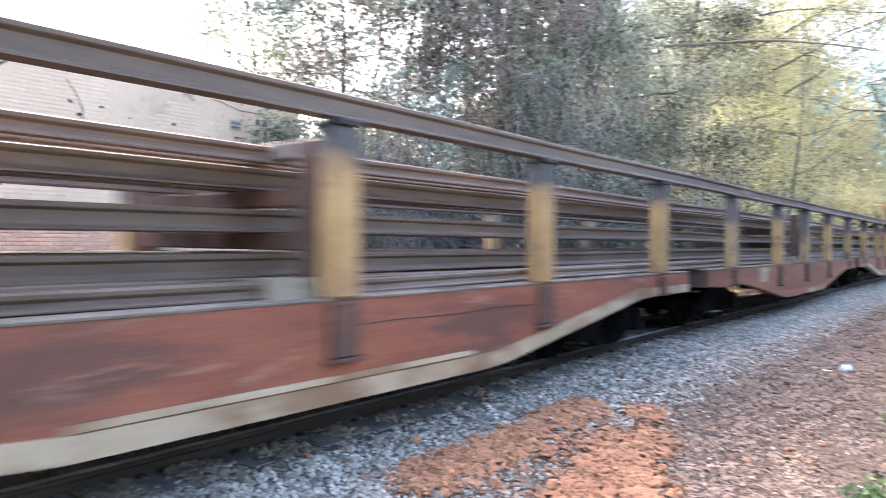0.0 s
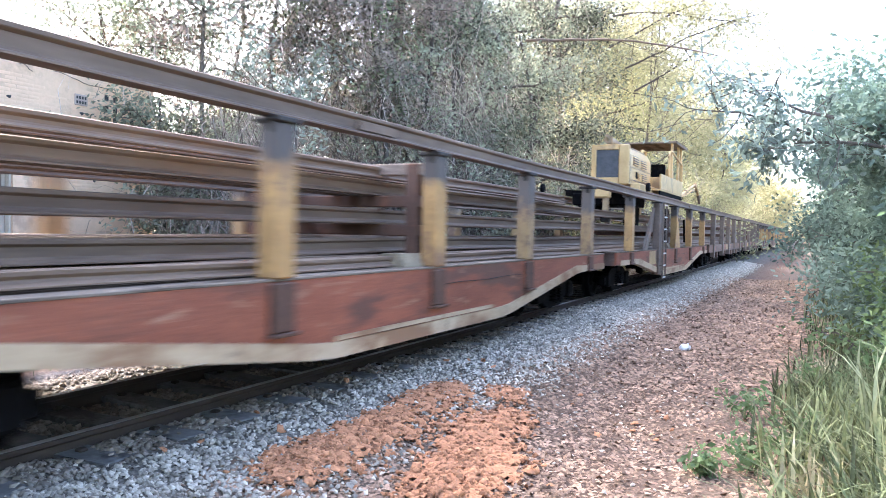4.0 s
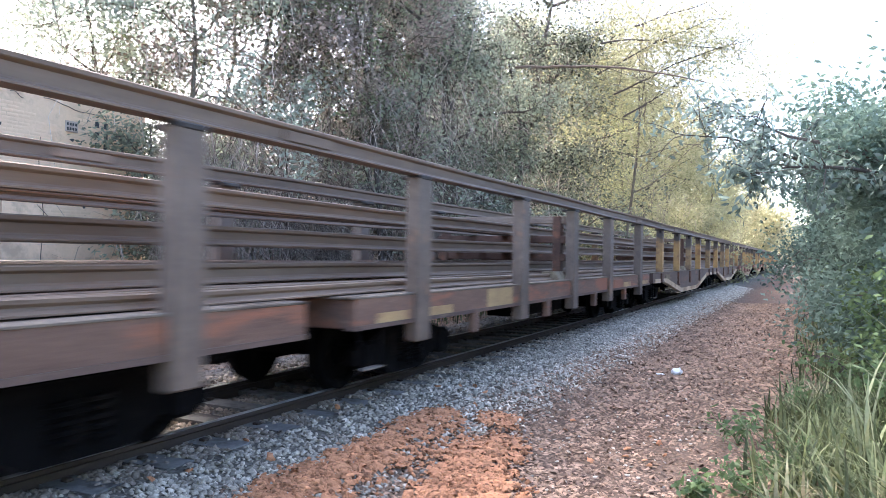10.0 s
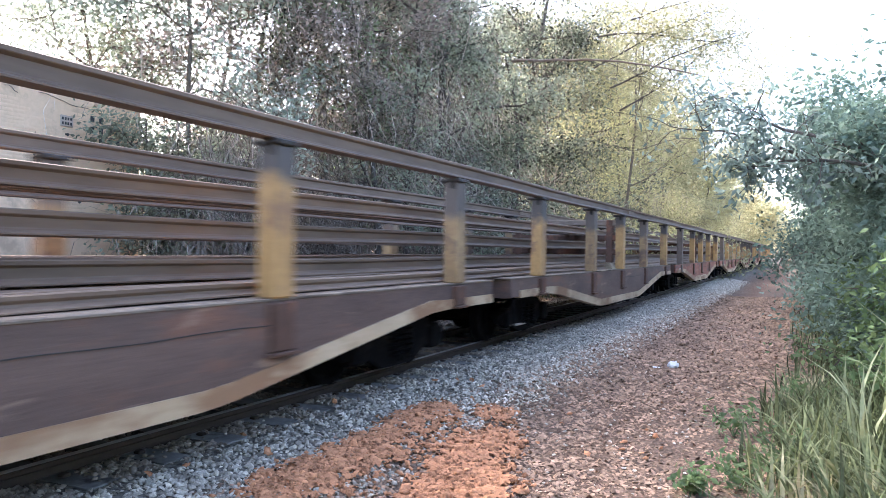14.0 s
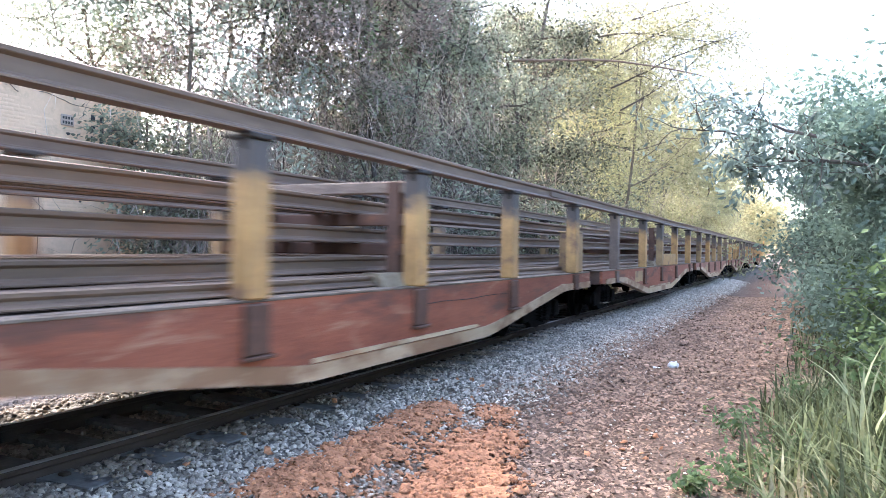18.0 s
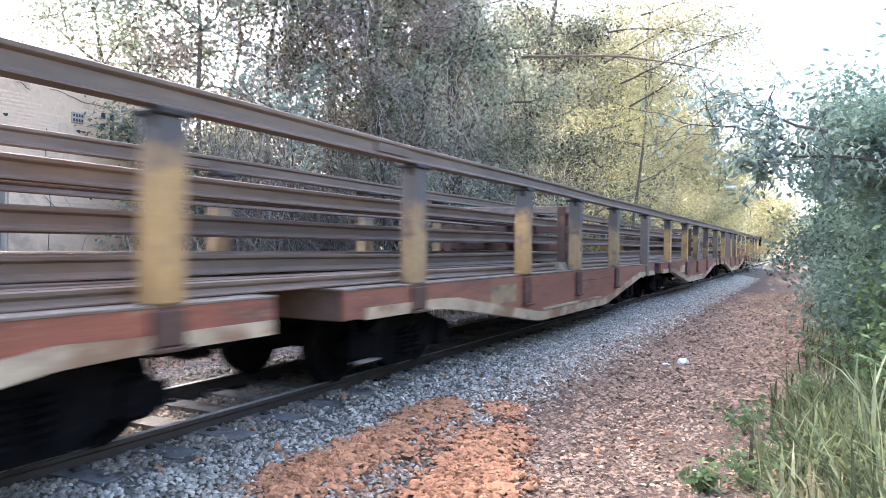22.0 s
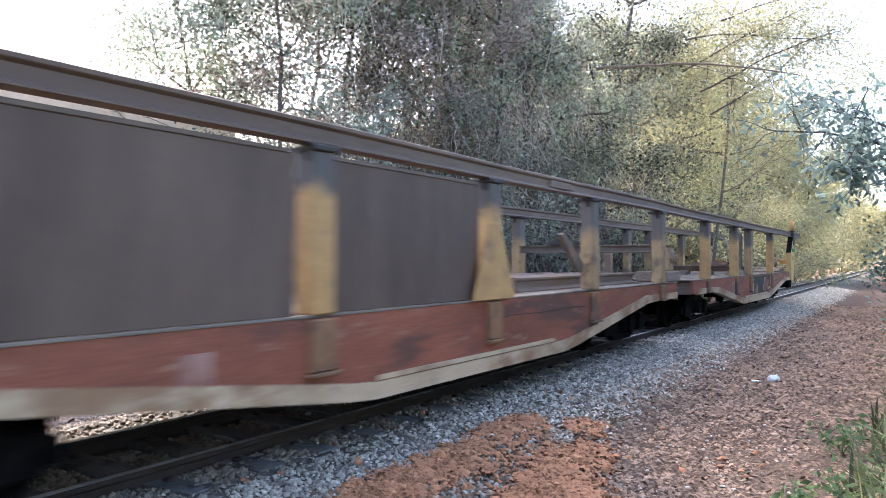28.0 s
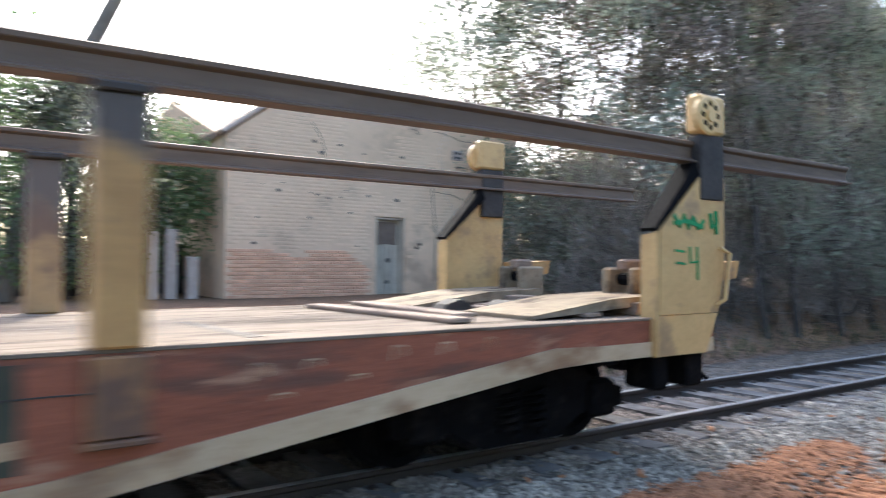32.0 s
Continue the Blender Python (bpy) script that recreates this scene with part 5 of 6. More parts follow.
VINE_TREE = "tall tree draped in dry vines behind the train"
for i, (x, y, h, r, n, leaf, z0) in enumerate((
        (-10.8, 10.4, 11.5, 3.0, 17000, "leaf_cool", 0.42), (-12.6, 12.4, 12.5, 3.2, 15000, "leaf_cool", 0.3), (-9.7, 12.0, 11.5, 2.6, 9000, "leaf_dry", 0.4), (-10.8, 13.4, 13.5, 2.9, 11000, "leaf_dry", 0.35), (-9.1, 13.9, 10.5, 2.2, 9000, "leaf_dry", 0.4),
        (-9.4, 15.8, 13.0, 2.6, 14000, "leaf_dark", 0.2), (-11.2, 16.6, 14.5, 3.2, 10000, "leaf_dry", 0.15), (-8.9, 17.7, 12.5, 2.4, 18000, "leaf_dark", 0.08), (-9.1, 19.9, 13.5, 2.6, 19000, "leaf_dark", 0.12),
        (-11.0, 20.8, 15.0, 3.2, 13000, "leaf_dry", 0.15), (-8.8, 22.4, 13.5, 2.6, 18000, "leaf_dark", 0.08))):
    tree(x, y, h, r, leaf, n, (0.07, 0.155), VINE_TREE, seed=20 + i, z0=z0, trunk=0.15 if i > 4 else 0.045, bark="bark" if i > 4 else "palebark", limbs=17, twigs=7, spread=0.3 if i > 4 else 0.26, vines=130, rise=0.25, group="vine-draped trees", bare=0.7, gaps=2.0 if i > 4 else 3.2)
tree(-13.8, 11.2, 10.5, 2.6, "leaf_cool", 7000, (0.08, 0.16), VINE_TREE, seed=33, z0=0.5, trunk=0.05, limbs=12, twigs=7, spread=0.3, vines=60, group="vine-draped trees", gaps=2.0)
for i, (x, y, h) in enumerate(((-8.35, 15.3, 9.5), (-8.2, 16.9, 10.5), (-8.3, 18.6, 11.0), (-8.1, 20.6, 10.5), (-8.4, 14.2, 8.5))):
    tree(x, y, h, 1.5, "leaf_dark", 2200, (0.07, 0.15), "thin dark trunk hung with creepers at the wood's edge", seed=440 + i, z0=0.3, trunk=0.075, limbs=9, twigs=5, spread=0.25, vines=90, group="vine-draped trees", bare=0.7, gaps=2.0)
DEEP = "tall leafy tree deep in the wood behind the line"
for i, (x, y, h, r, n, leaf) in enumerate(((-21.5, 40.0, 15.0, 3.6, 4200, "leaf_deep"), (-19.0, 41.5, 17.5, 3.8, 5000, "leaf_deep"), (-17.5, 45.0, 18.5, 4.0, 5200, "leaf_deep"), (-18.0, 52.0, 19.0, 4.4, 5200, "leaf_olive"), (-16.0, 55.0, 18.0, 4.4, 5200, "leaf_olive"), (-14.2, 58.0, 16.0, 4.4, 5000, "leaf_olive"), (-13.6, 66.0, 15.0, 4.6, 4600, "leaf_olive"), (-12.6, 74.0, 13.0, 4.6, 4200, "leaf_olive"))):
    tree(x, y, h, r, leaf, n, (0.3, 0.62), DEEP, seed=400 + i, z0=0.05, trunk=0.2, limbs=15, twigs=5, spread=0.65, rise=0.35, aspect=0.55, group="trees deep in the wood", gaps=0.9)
SUN_TREE = "tall feathery yellow-green tree beside the line"
for i, (x, y, h, r, n) in enumerate(((-8.6, 26.5, 12.0, 3.6, 15000), (-8.2, 31, 12.5, 3.8, 15000), (-9.6, 36, 13.0, 4.5, 15000), (-7.9, 41, 12.0, 4.0, 13000), (-8.2, 50, 11.5, 4.2, 12000), (-7.8, 60, 11, 4.2, 10000), (-8.2, 72, 11, 4.5, 9000), (-8, 88, 11, 5, 8000))):
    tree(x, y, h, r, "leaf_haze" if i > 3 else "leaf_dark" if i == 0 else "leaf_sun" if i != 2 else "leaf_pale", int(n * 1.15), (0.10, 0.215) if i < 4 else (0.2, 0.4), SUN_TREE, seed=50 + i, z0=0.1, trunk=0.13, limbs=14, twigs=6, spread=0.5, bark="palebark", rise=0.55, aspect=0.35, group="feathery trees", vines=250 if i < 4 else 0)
tree(-5.9, 26.0, 12.0, 4.8, "leaf_pale", 14000, (0.08, 0.16), "sparse pale tree with thin arching branches", seed=71, z0=0.45, trunk=0.055, limbs=12, twigs=8, spread=0.5, bark="palebark", rise=0.3, aspect=0.35, lean=(0.12, 0.0))
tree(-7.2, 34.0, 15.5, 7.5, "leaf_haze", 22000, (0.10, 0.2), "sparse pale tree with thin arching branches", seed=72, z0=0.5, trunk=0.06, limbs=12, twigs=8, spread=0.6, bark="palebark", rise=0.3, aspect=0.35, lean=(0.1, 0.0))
FAR = "distant hazy green tree where the line disappears"
for i, (x, y, h, r) in enumerate(((-8, 110, 10, 5), (-9, 140, 12, 6), (-3.5, 190, 12, 7), (4.2, 60, 7.5, 3.5), (4.8, 85, 8, 4), (5.5, 120, 9, 5), (-12, 190, 13, 7), (6, 190, 12, 7), (-26, 200, 14, 8), (18, 200, 14, 8))):
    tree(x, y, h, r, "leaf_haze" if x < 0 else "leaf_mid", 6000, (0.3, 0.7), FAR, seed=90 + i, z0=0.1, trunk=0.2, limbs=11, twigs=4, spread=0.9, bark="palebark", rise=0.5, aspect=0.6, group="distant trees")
SHRUB = "dense blue-green shrub added out of view to dim the light"
for i, (x, y, h, r, n) in enumerate(((1.55, 8.8, 3.9, 1.25, 11000), (1.35, 11.2, 4.1, 1.5, 13000), (1.5, 14.0, 4.4, 1.6, 12000), (1.65, 17.5, 4.6, 1.6, 9000), (1.95, 22, 4.8, 1.7, 7000), (2.35, 28, 5.2, 1.9, 6000), (2.7, 36, 5.6, 2.1, 5000), (3.2, 46, 6.2, 2.4, 4000), (3.4, 9.5, 4.0, 1.6, 5000), (3.4, 13.5, 4.8, 1.8, 4500), (2.7, 6.6, 3.0, 1.2, 6000))):
    tree(x, y, h, r, "leaf_blue", int(n * 1.6), (0.055, 0.125) if y < 20 else (0.11, 0.22), SHRUB, name="shrub", seed=120 + i, z0=0.06, trunk=0.05, limbs=13, twigs=6, spread=0.25, rise=0.25, group="shrubs along the path", category="shrub", bare=0.08)
tree(1.95, 10.2, 6.6, 0.9, "leaf_blue", 900, (0.07, 0.13), "slender tree rising out of the shrubs", seed=140, z0=0.3, trunk=0.09, limbs=9, twigs=6, spread=0.25, bark="palebark", lean=(-0.02, -0.02))
# unseen shrubs added beside and behind the camera to dim the train's near side
for i, (x, y, h, r) in enumerate(((3.5, 2.0, 5, 2.2), (3.6, -2.5, 5.5, 2.4), (3.4, -8, 6, 2.6), (-1.0, -22, 8, 4))):
    tree(x, y, h, r, "leaf_mid", 5000, (0.12, 0.26), "green shrub added out of view to dim the light", name="shrub", seed=150 + i, z0=0.06, trunk=0.06, limbs=10, twigs=5, spread=0.4, group="shrubs along the path", category="shrub", bare=0.08)
for i, (x, y, h, r, n) in enumerate(((-13.2, 2.7, 3.6, 0.8, 7000), (-13.2, 1.8, 4.4, 1.5, 9000), (-13.8, 0.2, 4.6, 1.7, 9000), (-12.6, -2.0, 4.4, 1.7, 7000), (-13.5, -4.6, 5.0, 2.0, 6000), (-17.5, 2.5, 6.0, 2.2, 4500))):
    tree(x, y, h, r, "leaf_mid" if i % 2 == 0 else "leaf_dark", n, (0.07, 0.15), "leafy green tree beside the brick house", seed=170 + i, z0=0.15, trunk=0.09, limbs=11, twigs=6, spread=0.35, group="trees beside the house")
for i, (x, y, h, r, leaf) in enumerate(((-10.7, 11.1, 3.4, 1.5, "leaf_dark"), (-11.0, 9.9, 3.6, 1.0, "leaf_dark"), (-12.8, 12.0, 4.6, 1.6, "leaf_dry"), (-12.4, 14.2, 4.6, 1.6, "leaf_dry"), (-10.1, 12.8, 2.4, 1.1, "leaf_dry"), (-9.9, 15.2, 2.5, 1.2, "leaf_dry"), (-9.3, 18.2, 2.4, 1.2, "leaf_dry"), (-8.6, 21.5, 2.4, 1.4, "leaf_dry"), (-8.4, 25, 2.6, 1.5, "leaf_sun"), (-8.1, 29.5, 2.8, 1.6, "leaf_sun"), (-7.9, 35, 3, 1.7, "leaf_sun"), (-7.8, 43, 3, 1.8, "leaf_sun"))):
    tree(x, y, h, r, leaf, 7000, (0.06, 0.13) if y < 24 else (0.12, 0.24), "tangled undergrowth below the trees", name="undergrowth_bush", seed=190 + i, z0=0.05, trunk=0.03, limbs=10, twigs=6, spread=0.3, vines=120, group="undergrowth", category="bush", bare=0.03)


def vine_curtain(x, ys, zs, n, seed, label):
    """A thicket of dry vines that hang in loops and curls from the lower limbs."""
    rng = np.random.default_rng(seed)
    k = 11
    y0, x0 = rng.uniform(*ys, n), x + rng.normal(0, 0.35, n)
    z0 = rng.uniform(zs[0], zs[1], n) * rng.uniform(0.55, 1, n)
    way = rng.uniform(0, 2 * np.pi, n)
    reach, drop, curl, turns, ph = rng.uniform(0.2, 2.2, n), rng.uniform(-0.2, 1.8, n), rng.uniform(0.04, 0.34, n), rng.uniform(0.3, 1.5, n), rng.uniform(0, 6.3, n)
    t = np.linspace(0, 1, k)[None]
    sag = t + 0.5 * np.sin(np.pi * t) * rng.uniform(-0.6, 1.2, n)[:, None]
    px = x0[:, None] + (np.cos(way) * reach)[:, None] * t * 0.6 + curl[:, None] * np.cos(turns[:, None] * 6.3 * t + ph[:, None])
    py = y0[:, None] + (np.sin(way) * reach)[:, None] * t + curl[:, None] * np.sin(turns[:, None] * 6.3 * t + ph[:, None])
    pz = z0[:, None] - drop[:, None] * sag + 0.5 * curl[:, None] * np.sin(turns[:, None] * 5 * t + ph[:, None])
    pz = np.maximum(pz, ground_z(px, py) + 0.02)
    th = part("vine_thicket", arrays_mesh("vine_thicket", *strand_arrays(np.stack([px, py, pz], -1), rng.uniform(0.004, 0.014, n))), "vine")
    return tagged(th, label, "vines", kind="stuff")


vine_curtain(-9.2, (9.4, 14.5), (1.6, 6.2), 1700, 500, "pale tangle of dry vines hanging before the trees")
vine_curtain(-8.5, (14.0, 20.5), (1.5, 7.5), 1100, 501, "dry vines and creepers hanging in loops from the trees")
vine_curtain(-8.2, (19.5, 28.0), (1.2, 6.5), 500, 502, "thin creepers at the wood's edge")


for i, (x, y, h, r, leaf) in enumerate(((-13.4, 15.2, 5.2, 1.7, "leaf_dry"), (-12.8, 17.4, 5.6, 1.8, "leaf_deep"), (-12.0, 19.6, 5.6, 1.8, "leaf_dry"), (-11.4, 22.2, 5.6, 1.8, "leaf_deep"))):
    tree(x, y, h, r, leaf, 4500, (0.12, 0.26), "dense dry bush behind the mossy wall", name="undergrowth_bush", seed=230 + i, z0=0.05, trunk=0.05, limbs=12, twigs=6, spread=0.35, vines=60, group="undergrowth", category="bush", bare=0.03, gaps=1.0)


for i, (x, y) in enumerate(((1.0, 9.2), (1.15, 11.4), (1.3, 7.9))):
    tree(x, y, 1.7, 0.75, "leaf_mid", 3200, (0.05, 0.12), "low bright green bush at the foot of the shrubs", name="shrub", seed=240 + i, z0=0.05, trunk=0.025, limbs=11, twigs=6, spread=0.2, group="shrubs along the path", category="shrub", bare=0.03)


def leafy_branch(at, way, length, twigs, n, seed):
    """A branch with large drooping leaves that hangs over the path."""
    rng = np.random.default_rng(seed)
    b = new("leafy_branch")
    b.matrix_basis = pose(*at)
    tagged(b, "overhanging branch with large drooping blue-green leaves", "branch", "overhanging branches")
    main = bend((0, 0, 0), way, length, 10, 0.1, rng, 0.02)
    part("stem", Geo().tube(main, [0.03 - 0.0023 * i for i in range(11)], 6), "bark", b)
    tips = []
    for k in range(twigs):
        q = main[rng.integers(3, 11)]
        tw = bend(q, rng.normal(0, 1, 3) * np.array([1, 0.6, 0.8]) + np.array([-0.6, -0.2, 0.15]), rng.uniform(0.3, 0.75), 5, 0.25, rng, -0.03)
        part("twig", Geo().tube(tw, [0.008, 0.007, 0.006, 0.005, 0.004, 0.003], 4), "bark", b)
        tips += tw[1:]
    tips = np.array(tips)
    c = tips[rng.integers(0, len(tips), n)] + rng.normal(0, 0.07, (n, 3))
    part("foliage", arrays_mesh("foliage", *leaf_arrays(c, (0.07, 0.15), rng, 0.36, 0.7)), "leaf_spray", b)
    return b


leafy_branch((1.3, 9.2, 2.5), (-1, -0.45, 0.12), 2.0, 30, 850, 5)
leafy_branch((1.0, 9.4, 2.75), (-1, -0.2, 0.42), 2.5, 26, 520, 6)
leafy_branch((1.1, 9.8, 2.3), (-1, -0.1, 0.62), 2.7, 26, 420, 7)
tw = new("bare_branch")
tw.matrix_basis = pose(-6.24, 19.5, 6.95)
tagged(tw, "long bare dark branch reaching out over the line", "branch")
rng0 = np.random.default_rng(8)
path = [np.array([u, 0.03 * math.sin(u * 3), 0.00 - 0.05 * u - 0.038 * u * abs(u) + 0.02 * math.sin(u * 7)]) for u in np.linspace(-1.2, 4.00, 13)]
part("stem", Geo().tube(path, [0.045 - 0.0026 * i for i in range(13)], 6), "timber", tw)
for k in range(9):
    part("side_twig", Geo().tube(bend(path[2 + k], (rng0.normal(0, 0.5), rng0.normal(0, 0.3), rng0.normal(-0.3, 0.8)), rng0.uniform(0.5, 1.4), 5, 0.2, rng0), [0.012, 0.01, 0.008, 0.006, 0.005, 0.003], 4), "bark", tw)


# thin arching twigs high over the line
for i, (x, z, dx, dz, ln) in enumerate(((-5.6, 8.2, 1.0, 0.1, 4.4), (-5.2, 6.6, 1.0, 0.32, 4.0), (-5.8, 7.2, 1.0, 0.45, 3.6), (-4.6, 8.6, 1.0, 0.25, 3.0), (-4.9, 5.9, 0.9, 0.5, 3.2))):
    tw = new("arching_branch")
    tw.matrix_basis = pose(x, 22.0, z)
    tagged(tw, "thin arching branch with small pale leaves", "branch", "arching branches")
    rng0 = np.random.default_rng(40 + i)
    path = bend((0, 0, 0), (dx, 0, dz), ln, 10, 0.09, rng0, -0.01)
    part("stem", Geo().tube(path, [0.03 - 0.0022 * k for k in range(11)], 5), "bark", tw)
    tips = list(path[3:])
    for k in range(9):
        q = bend(path[2 + k], (rng0.uniform(0.3, 1), rng0.normal(0, 0.4), rng0.normal(0.1, 0.6)), rng0.uniform(0.6, 1.3), 5, 0.2, rng0)
        part("twig", Geo().tube(q, [0.012, 0.01, 0.008, 0.007, 0.006, 0.004], 4), "bark", tw)
        tips += q[1:]
    tips = np.array(tips)
    c = tips[rng0.integers(0, len(tips), 1500)] + rng0.normal(0, 0.22, (1500, 3))
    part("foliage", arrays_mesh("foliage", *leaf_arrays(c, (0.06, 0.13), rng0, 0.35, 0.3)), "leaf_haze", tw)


def blades(name, n, xs, ys, height, label, seed, material="grass", width=0.011, lean=0.5, keep=None):
    rng = np.random.default_rng(seed)
    x, y = rng.uniform(*xs, n), rng.uniform(*ys, n)
    if keep is not None:
        ok = rng.uniform(0, 1, n) < keep(x, y)
        x, y = x[ok], y[ok]
        n = len(x)
    h = rng.uniform(*height, n) * (0.75 + 0.5 * np.clip((x - xs[0]) / (xs[1] - xs[0]), 0, 1))
    a = rng.uniform(0, 2 * np.pi, n)
    out = rng.uniform(0.1, 1.0, n) * lean
    t = np.linspace(0, 1, 5)[None]
    px = x[:, None] + np.cos(a)[:, None] * (out * h)[:, None] * t ** 2
    py = y[:, None] + np.sin(a)[:, None] * (out * h)[:, None] * t ** 2
    pz = ground_z(x, y)[:, None] + h[:, None] * (t - 0.28 * out[:, None] * t ** 3)
    w = (width * rng.uniform(0.6, 1.3, n))[:, None] * np.array([[0.7, 1, 0.9, 0.6, 0.08]])
    sx, sy = -np.sin(a)[:, None] * w, np.cos(a)[:, None] * w
    v = np.stack([np.stack([px - sx, py - sy, pz], -1), np.stack([px + sx, py + sy, pz], -1)], 2)
    idx = np.arange(n * 10).reshape(n, 5, 2)
    f = np.stack([idx[:, :-1, 0], idx[:, :-1, 1], idx[:, 1:, 1], idx[:, 1:, 0]], -1).reshape(-1, 4)
    return tagged(part(name, arrays_mesh(name, v.reshape(-1, 3), f), material), label, "grass", kind="stuff")


blades("grass", 11500, (-0.45, 2.4), (3.6, 8.6), (0.18, 0.72), "long arching dry green grass beside the path", 3, lean=1.15, width=0.012, keep=lambda x, y: np.clip((x + 0.32 - 0.08 * np.sin(y * 3)) * 1.3, 0, 1))
blades("grass", 3500, (-0.25, 1.4), (7.5, 22), (0.12, 0.5), "thin grass along the verge", 4, keep=lambda x, y: np.clip((x + 0.2) * 1.2, 0, 1))
blades("grass", 2600, (-9.8, -7.4), (-2, 40), (0.1, 0.35), "dry tufts on the bank", 6)
blades("tall_reeds", 90, (0.35, 1.5), (4.8, 7.6), (0.85, 1.4), "a few tall pale grass stems", 9, material="reed", width=0.016, lean=0.8)


def weed(x, y, h, seed):
    rng = np.random.default_rng(seed)
    w = new("weed")
    w.matrix_basis = pose(x, y, float(ground_z(np.array(x), np.array(y))))
    tagged(w, "small broad-leaved green weed beside the path", "weed", "weeds")
    tips = []
    for k in range(7):
        a = k * 0.9
        p = bend((0, 0, 0), (math.cos(a) * 0.6, math.sin(a) * 0.6, 1), h * rng.uniform(0.6, 1.1), 5, 0.15, rng, -0.05)
        part("stem", Geo().tube(p, [0.006, 0.005, 0.004, 0.004, 0.003, 0.002], 4), "leaf_mid", w)
        tips += p[2:]
    tips = np.array(tips)
    c = tips[rng.integers(0, len(tips), 150)] + rng.normal(0, 0.03, (150, 3))
    part("foliage", arrays_mesh("foliage", *leaf_arrays(c, (0.04, 0.09), rng, 0.5, 0.1)), "leaf_mid", w)


for i, (x, y, h) in enumerate(((-0.5, 7.0, 0.4), (-0.35, 5.5, 0.33), (-0.12, 6.0, 0.42), (-0.62, 5.25, 0.2), (0.1, 7.8, 0.5), (-8.0, 6.8, 0.5), (-8.3, 9.2, 0.6), (-8.1, 7.9, 0.4))):
    weed(x, y, h, 300 + i)

# a scrap of white plastic on the path
lz = float(ground_z(np.array(-1.58), np.array(10.7)))
rng0 = np.random.default_rng(4)
g = Geo()
g.lathe(0, 0, 0.05, [(-0.07, 0.01), (-0.055, 0.045), (-0.01, 0.06), (0.03, 0.045), (0.05, 0.05), (0.07, 0.02)], 10)
g.v = [(a + rng0.normal(0, 0.008), b + rng0.normal(0, 0.008), max(0.0, c + rng0.normal(0, 0.008))) for a, b, c in g.v]
cup = part("plastic_cup", g, "paper", at=pose(-1.58, 10.7, lz, 0, 0, 30))
tagged(cup, "crumpled white plastic cup lying on the path", "litter")
scrap = part("paper_scrap", Geo().box(-0.06, 0.06, -0.03, 0.03, 0, 0.012), "paper", at=pose(-1.78, 10.6, float(ground_z(np.array(-1.78), np.array(10.6))) + 0.01, 4, 3, 15))
tagged(scrap, "small white scrap of paper on the path", "litter")

# ---- brick house behind the line ----
HX, HZ = -12.0, 0.7
house = new("brick_house")
house.matrix_basis = pose(HX, 0, 0)
tagged(house, "old plastered brick house with a bricked-up window", "house")


def wall_poly():
    """The street wall with its window opening, in pieces round the opening."""
    g = Geo()
    for pts in ([(4.05, HZ), (6.95, HZ), (6.95, 4.72), (5.1, 4.58), (4.05, 3.82)], [(7.6, HZ), (10.5, HZ), (10.5, 4.4), (8.2, 4.74), (7.6, 4.77)], [(6.95, HZ), (7.6, HZ), (7.6, 0.95), (6.95, 0.95)], [(6.95, 2.55), (7.6, 2.55), (7.6, 4.77), (6.95, 4.72)]):
        g.prism(pts, -0.24, 0, "x")
    return g


wall = part("wall", wall_poly(), "plaster", house, "stained tan plaster over brick")
part("side_wall", Geo().prism([(-7.0, HZ), (-0.24, HZ), (-0.24, 3.8), (-3.6, 5.0), (-7.0, 3.8)], 4.05, 4.29, "y"), "plaster", house)
part("side_wall", Geo().box(-7.0, -0.24, 10.26, 10.5, HZ, 4.3), "plaster", house)
part("back_wall", Geo().box(-7.24, -7.0, 4.05, 10.5, HZ, 3.8), "plaster", house)
win = part("window", Geo().box(-0.2, -0.16, 6.955, 7.595, 0.955, 2.545), "boarded", house, "window closed with grey boards")
part("frame", Geo().box(-0.15, -0.03, 6.955, 7.0, 0.955, 2.545).box(-0.15, -0.03, 7.55, 7.595, 0.955, 2.545).box(-0.15, -0.03, 7.0, 7.55, 2.5, 2.545), "boarded", win)
part("pane", Geo().box(-0.159, -0.155, 7.04, 7.5, 2.02, 2.46), "stake", win, "dark broken upper light")
for k in range(3):
    part("board", Geo().box(-0.157, -0.138, 7.005 + 0.182 * k, 7.18 + 0.182 * k, 0.96, 1.98 + 0.05 * (k % 2), 0.004), "boarded", win)
part("knot_hole", Geo().lathe(-0.137, 7.3, 1.72, [(-0.002, 0.05), (0.002, 0.045), (0.003, 0.001)], 9), "shade", win)
part("knot_hole", Geo().lathe(-0.137, 7.28, 1.3, [(-0.002, 0.045), (0.002, 0.04), (0.003, 0.001)], 9), "shade", win)
part("coping", Geo().prism([(4.0, 3.83), (5.1, 4.63), (7.6, 4.82), (10.5, 4.45), (10.5, 4.52), (7.6, 4.89), (5.08, 4.7), (3.95, 3.88)], -0.3, 0.06, "x"), "mortar", house)
part("roof", Geo().prism([(4.0, 3.9), (5.1, 4.65), (10.5, 4.4), (10.5, 4.3), (5.1, 4.5), (4.0, 3.8)], -7.2, -0.31, "x"), "roof", house)
vent = part("vent_block", Geo().box(0.002, 0.03, 8.72, 8.98, 3.78, 3.98), "mortar", house, "pale perforated vent block")
for k in range(8):
    part("hole", Geo().box(0.0305, 0.034, 8.745 + 0.055 * (k % 4), 8.78 + 0.055 * (k % 4), 3.81 + 0.085 * (k // 4), 3.86 + 0.085 * (k // 4), 0.002), "shade", vent)
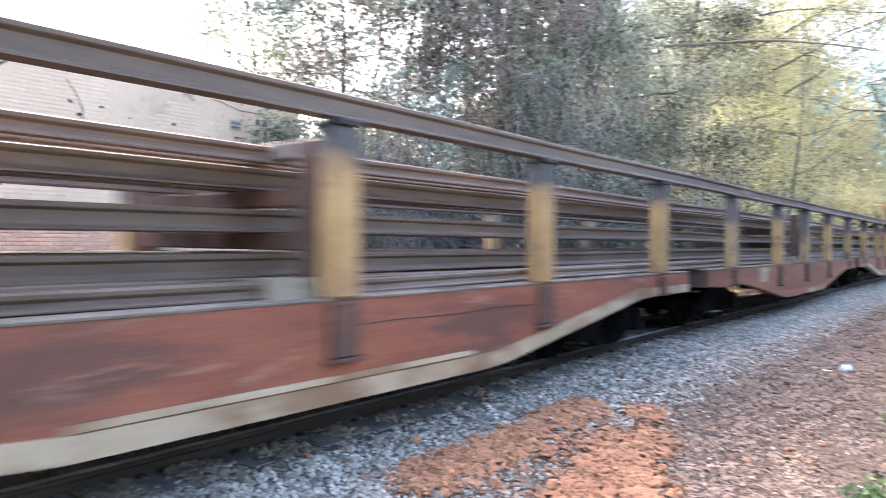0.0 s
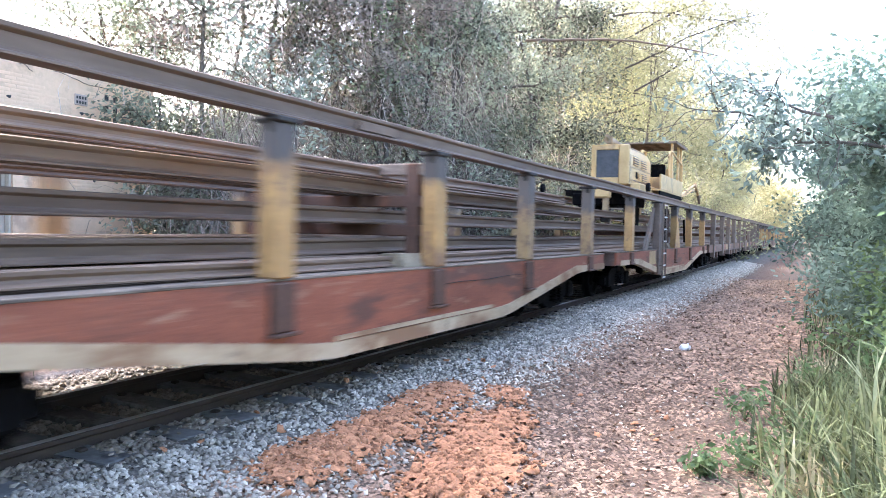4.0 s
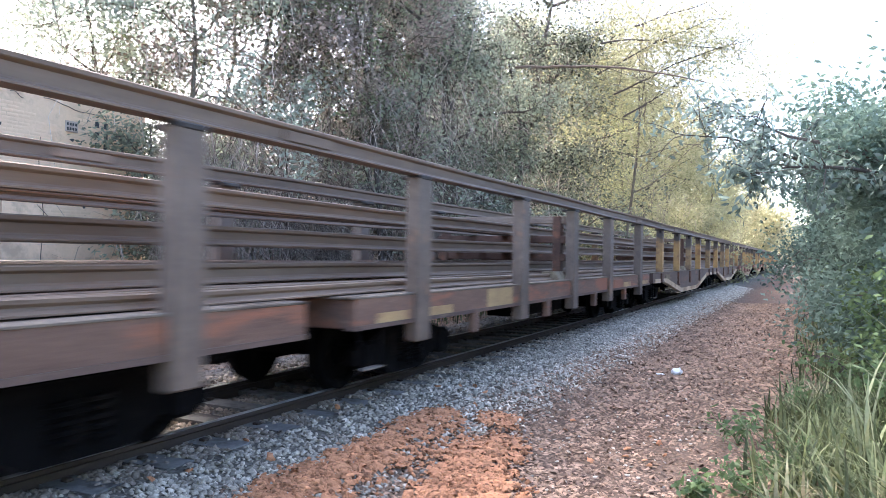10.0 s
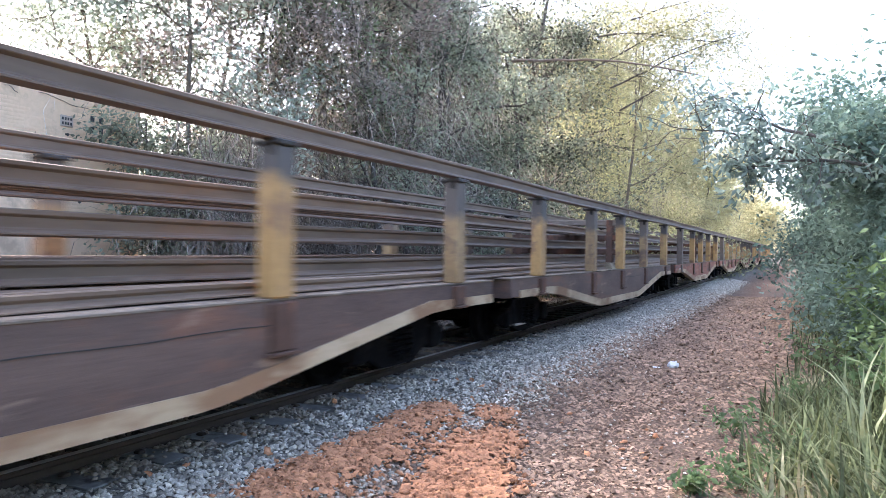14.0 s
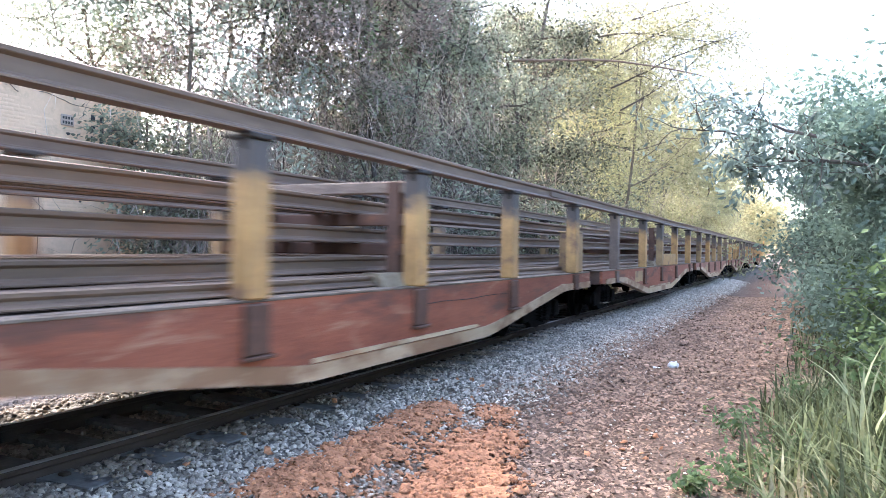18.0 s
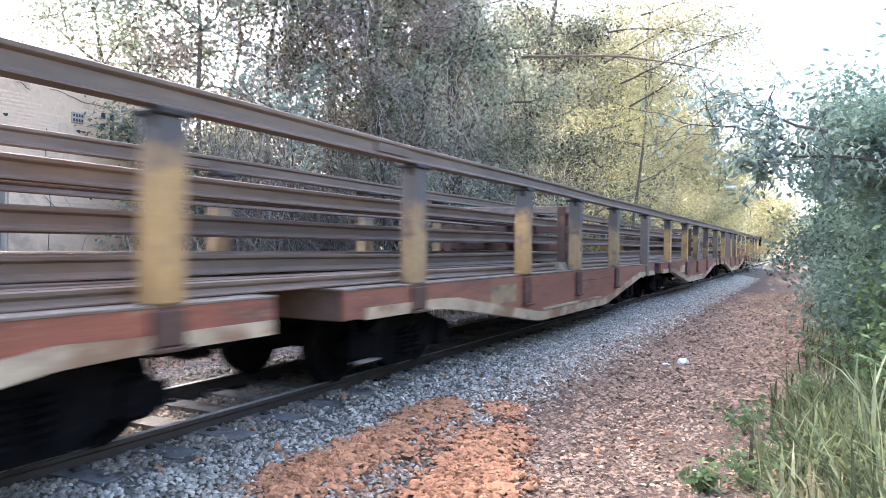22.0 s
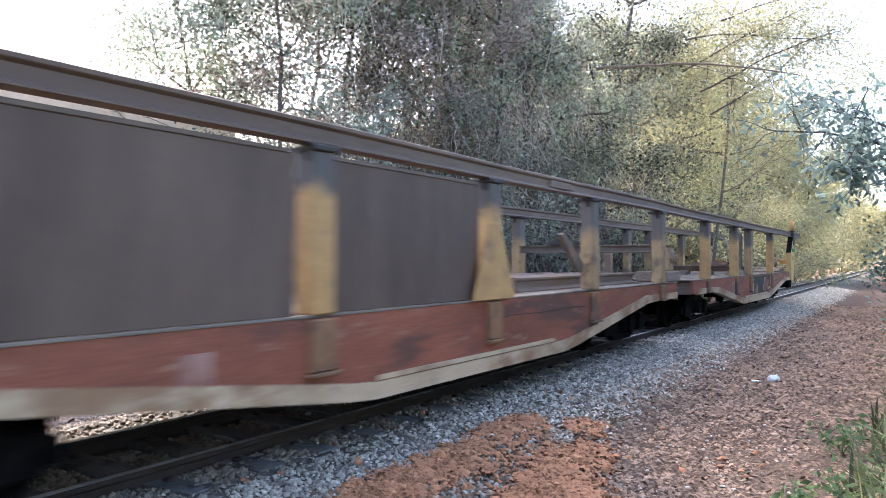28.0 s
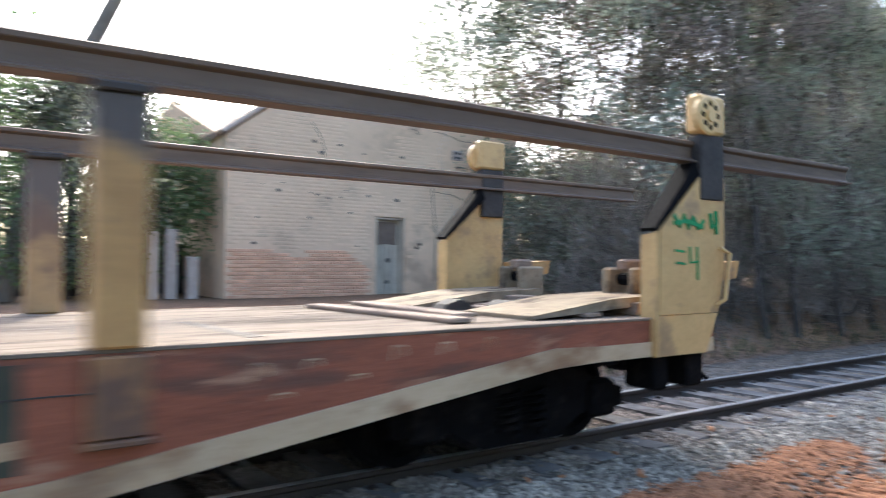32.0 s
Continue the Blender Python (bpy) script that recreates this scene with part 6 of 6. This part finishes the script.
hole_rng = random.Random(3)
for k in range(46):
    y, z = hole_rng.uniform(4.4, 10.3), hole_rng.choice((1.95, 2.5, 2.95, 3.35, 3.75)) + hole_rng.uniform(-0.12, 0.12)
    if 6.8 < y < 7.75 and z < 2.7:
        continue
    s = hole_rng.uniform(0.014, 0.05)
    n = hole_rng.randint(6, 9)
    ring = [(y + s * math.cos(6.283 * i / n) * hole_rng.uniform(0.5, 1.25), z + s * 0.7 * math.sin(6.283 * i / n) * hole_rng.uniform(0.5, 1.25)) for i in range(n)]
    part("chipped_hole", Geo().prism(ring, 0.002, 0.014, "x"), "shade", house)
for k in range(14):
    part("missing_brick", Geo().box(0.002, 0.016, 9.35 + 0.19 * (k % 6), 9.43 + 0.19 * (k % 6), 3.55 + 0.2 * (k // 6), 3.66 + 0.2 * (k // 6), 0.002), "shade", house)
crack_rng = np.random.default_rng(12)
for y, z, d, ln, wave in ((8.3, 4.3, (0, 1, -0.12), 1.5, 0.2), (8.3, 3.1, (0, 1, -0.08), 1.7, 0.1), (5.6, 4.2, (0, 0.4, -1), 0.7, 0.15), (8.25, 3.6, (0, 0, -1), 2.4, 0.1), (7.7, 4.3, (0, 1, 0.1), 0.35, 0.3)):
    part("crack", Geo().tube([(0.012, q[1], q[2]) for q in bend((0, y, z), d, ln, 12, wave, crack_rng)], 0.006, 4), "shade", house)
brick_me = Geo().box(-0.012, 0.018, -0.098, 0.098, 0.0, 0.055, 0.006)
brick_me = brick_me.mesh("brick")
for row in range(17):
    for col in range(14):
        y = 4.17 + col * 0.205 + (0.1 if row % 2 else 0)
        top = 1.86 + 0.12 * math.sin(col * 0.9) - max(0, col - 9) * 0.05
        z = 0.78 + row * 0.066
        if z > top or y > 6.8:
            continue
        part("brick", brick_me, "brick", wall, at=pose(0, y + hole_rng.uniform(-0.004, 0.004), z))
cells = []
for row in range(62):
    for col in range(32):
        y, z = 4.17 + col * 0.205 + (0.1 if row % 2 else 0), 0.78 + row * 0.066
        roof_z = np.interp(y, [4.05, 5.1, 7.6, 10.5], [3.72, 4.46, 4.66, 4.3])
        low = 1.93 + 0.12 * math.sin(col * 0.9) - max(0, col - 9) * 0.05 if y < 6.8 else 0.7
        if z + 0.06 > roof_z or z < low or y > 10.35 or (6.82 < y < 7.74 and z < 2.56) or hole_rng.random() < 0.02 or (y > 6.3 and math.sin(y * 2.1 + 0.8 * math.sin(z * 2.3)) * math.sin(z * 1.9 + y) + 0.12 * (y - 7) + hole_rng.uniform(-0.15, 0.15) > 0.05):
            continue
        cells.append((y + hole_rng.uniform(-0.005, 0.005), z, hole_rng.uniform(0.0012, 0.0024)))
bw, bh = 0.097, 0.054
bv = np.array([[(0.001, y - bw, z), (0.001, y + bw, z), (0.001, y + bw, z + bh), (0.001, y - bw, z + bh), (d, y - bw + 0.006, z + 0.002), (d, y + bw - 0.006, z + 0.002), (d, y + bw - 0.006, z + bh - 0.002), (d, y - bw + 0.006, z + bh - 0.002)] for y, z, d in cells])
bf = np.array([(4, 5, 6, 7), (0, 1, 5, 4), (1, 2, 6, 5), (2, 3, 7, 6), (3, 0, 4, 7)])[None] + (np.arange(len(cells)) * 8)[:, None, None]
rest = part("brick_facing", arrays_mesh("brick_facing", bv.reshape(-1, 3), bf.reshape(-1, 4)), "worn_brick", wall, "pale worn bricks of the upper wall")
rest["kind"] = "stuff"
# garden wall that runs on from the house
gw = part("garden_wall", Geo().box(-11.75, -11.5, 10.6, 16.5, 0.6, 2.7, 0.02), "boarded")
tagged(gw, "low grey mossy wall behind the undergrowth", "wall")
for i, y in enumerate((2.95, 3.25, 3.6)):
    gp = part("gate_post", Geo().box(-0.09, 0.09, -0.09, 0.09, 0.0, (1.25, 1.3, 0.85)[i], 0.02), "mortar", at=pose(-12.3, y, 0.9))
    tagged(gp, "white concrete gate post beside the house", "post", "gate posts")
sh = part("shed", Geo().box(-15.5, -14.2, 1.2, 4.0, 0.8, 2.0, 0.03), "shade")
tagged(sh, "dark low shed behind the gate posts", "shed")

# bare leaning trunk behind the house
lt = part("leaning_trunk", Geo().tube([(-13.0, 0.9, 0.8), (-13.0, 1.45, 3.64), (-13.0, 2.0, 4.9), (-13.0, 2.5, 6.05), (-13.1, 3.1, 7.6)], [0.17, 0.15, 0.13, 0.12, 0.08], 10), "palebark")
tagged(lt, "pale bare leaning tree trunk beside the house", "tree trunk")


# ---- what moves ----
def gone_at(t):
    return float(np.interp(t, np.arange(33), GONE))


def motions():
    """The train rolls towards the camera and past it; wheels turn with the way gone."""
    for thing, x, s, z in TRAIN:
        walk(thing, [(t, pose(x, s - GONE[t], z)) for t in range(33)])
    for wheel, a in WHEELS:
        walk(wheel, [(k / 15, pose(0, a, 0.675, math.degrees(gone_at(k / 15) / 0.373))) for k in range(481)])


motions()
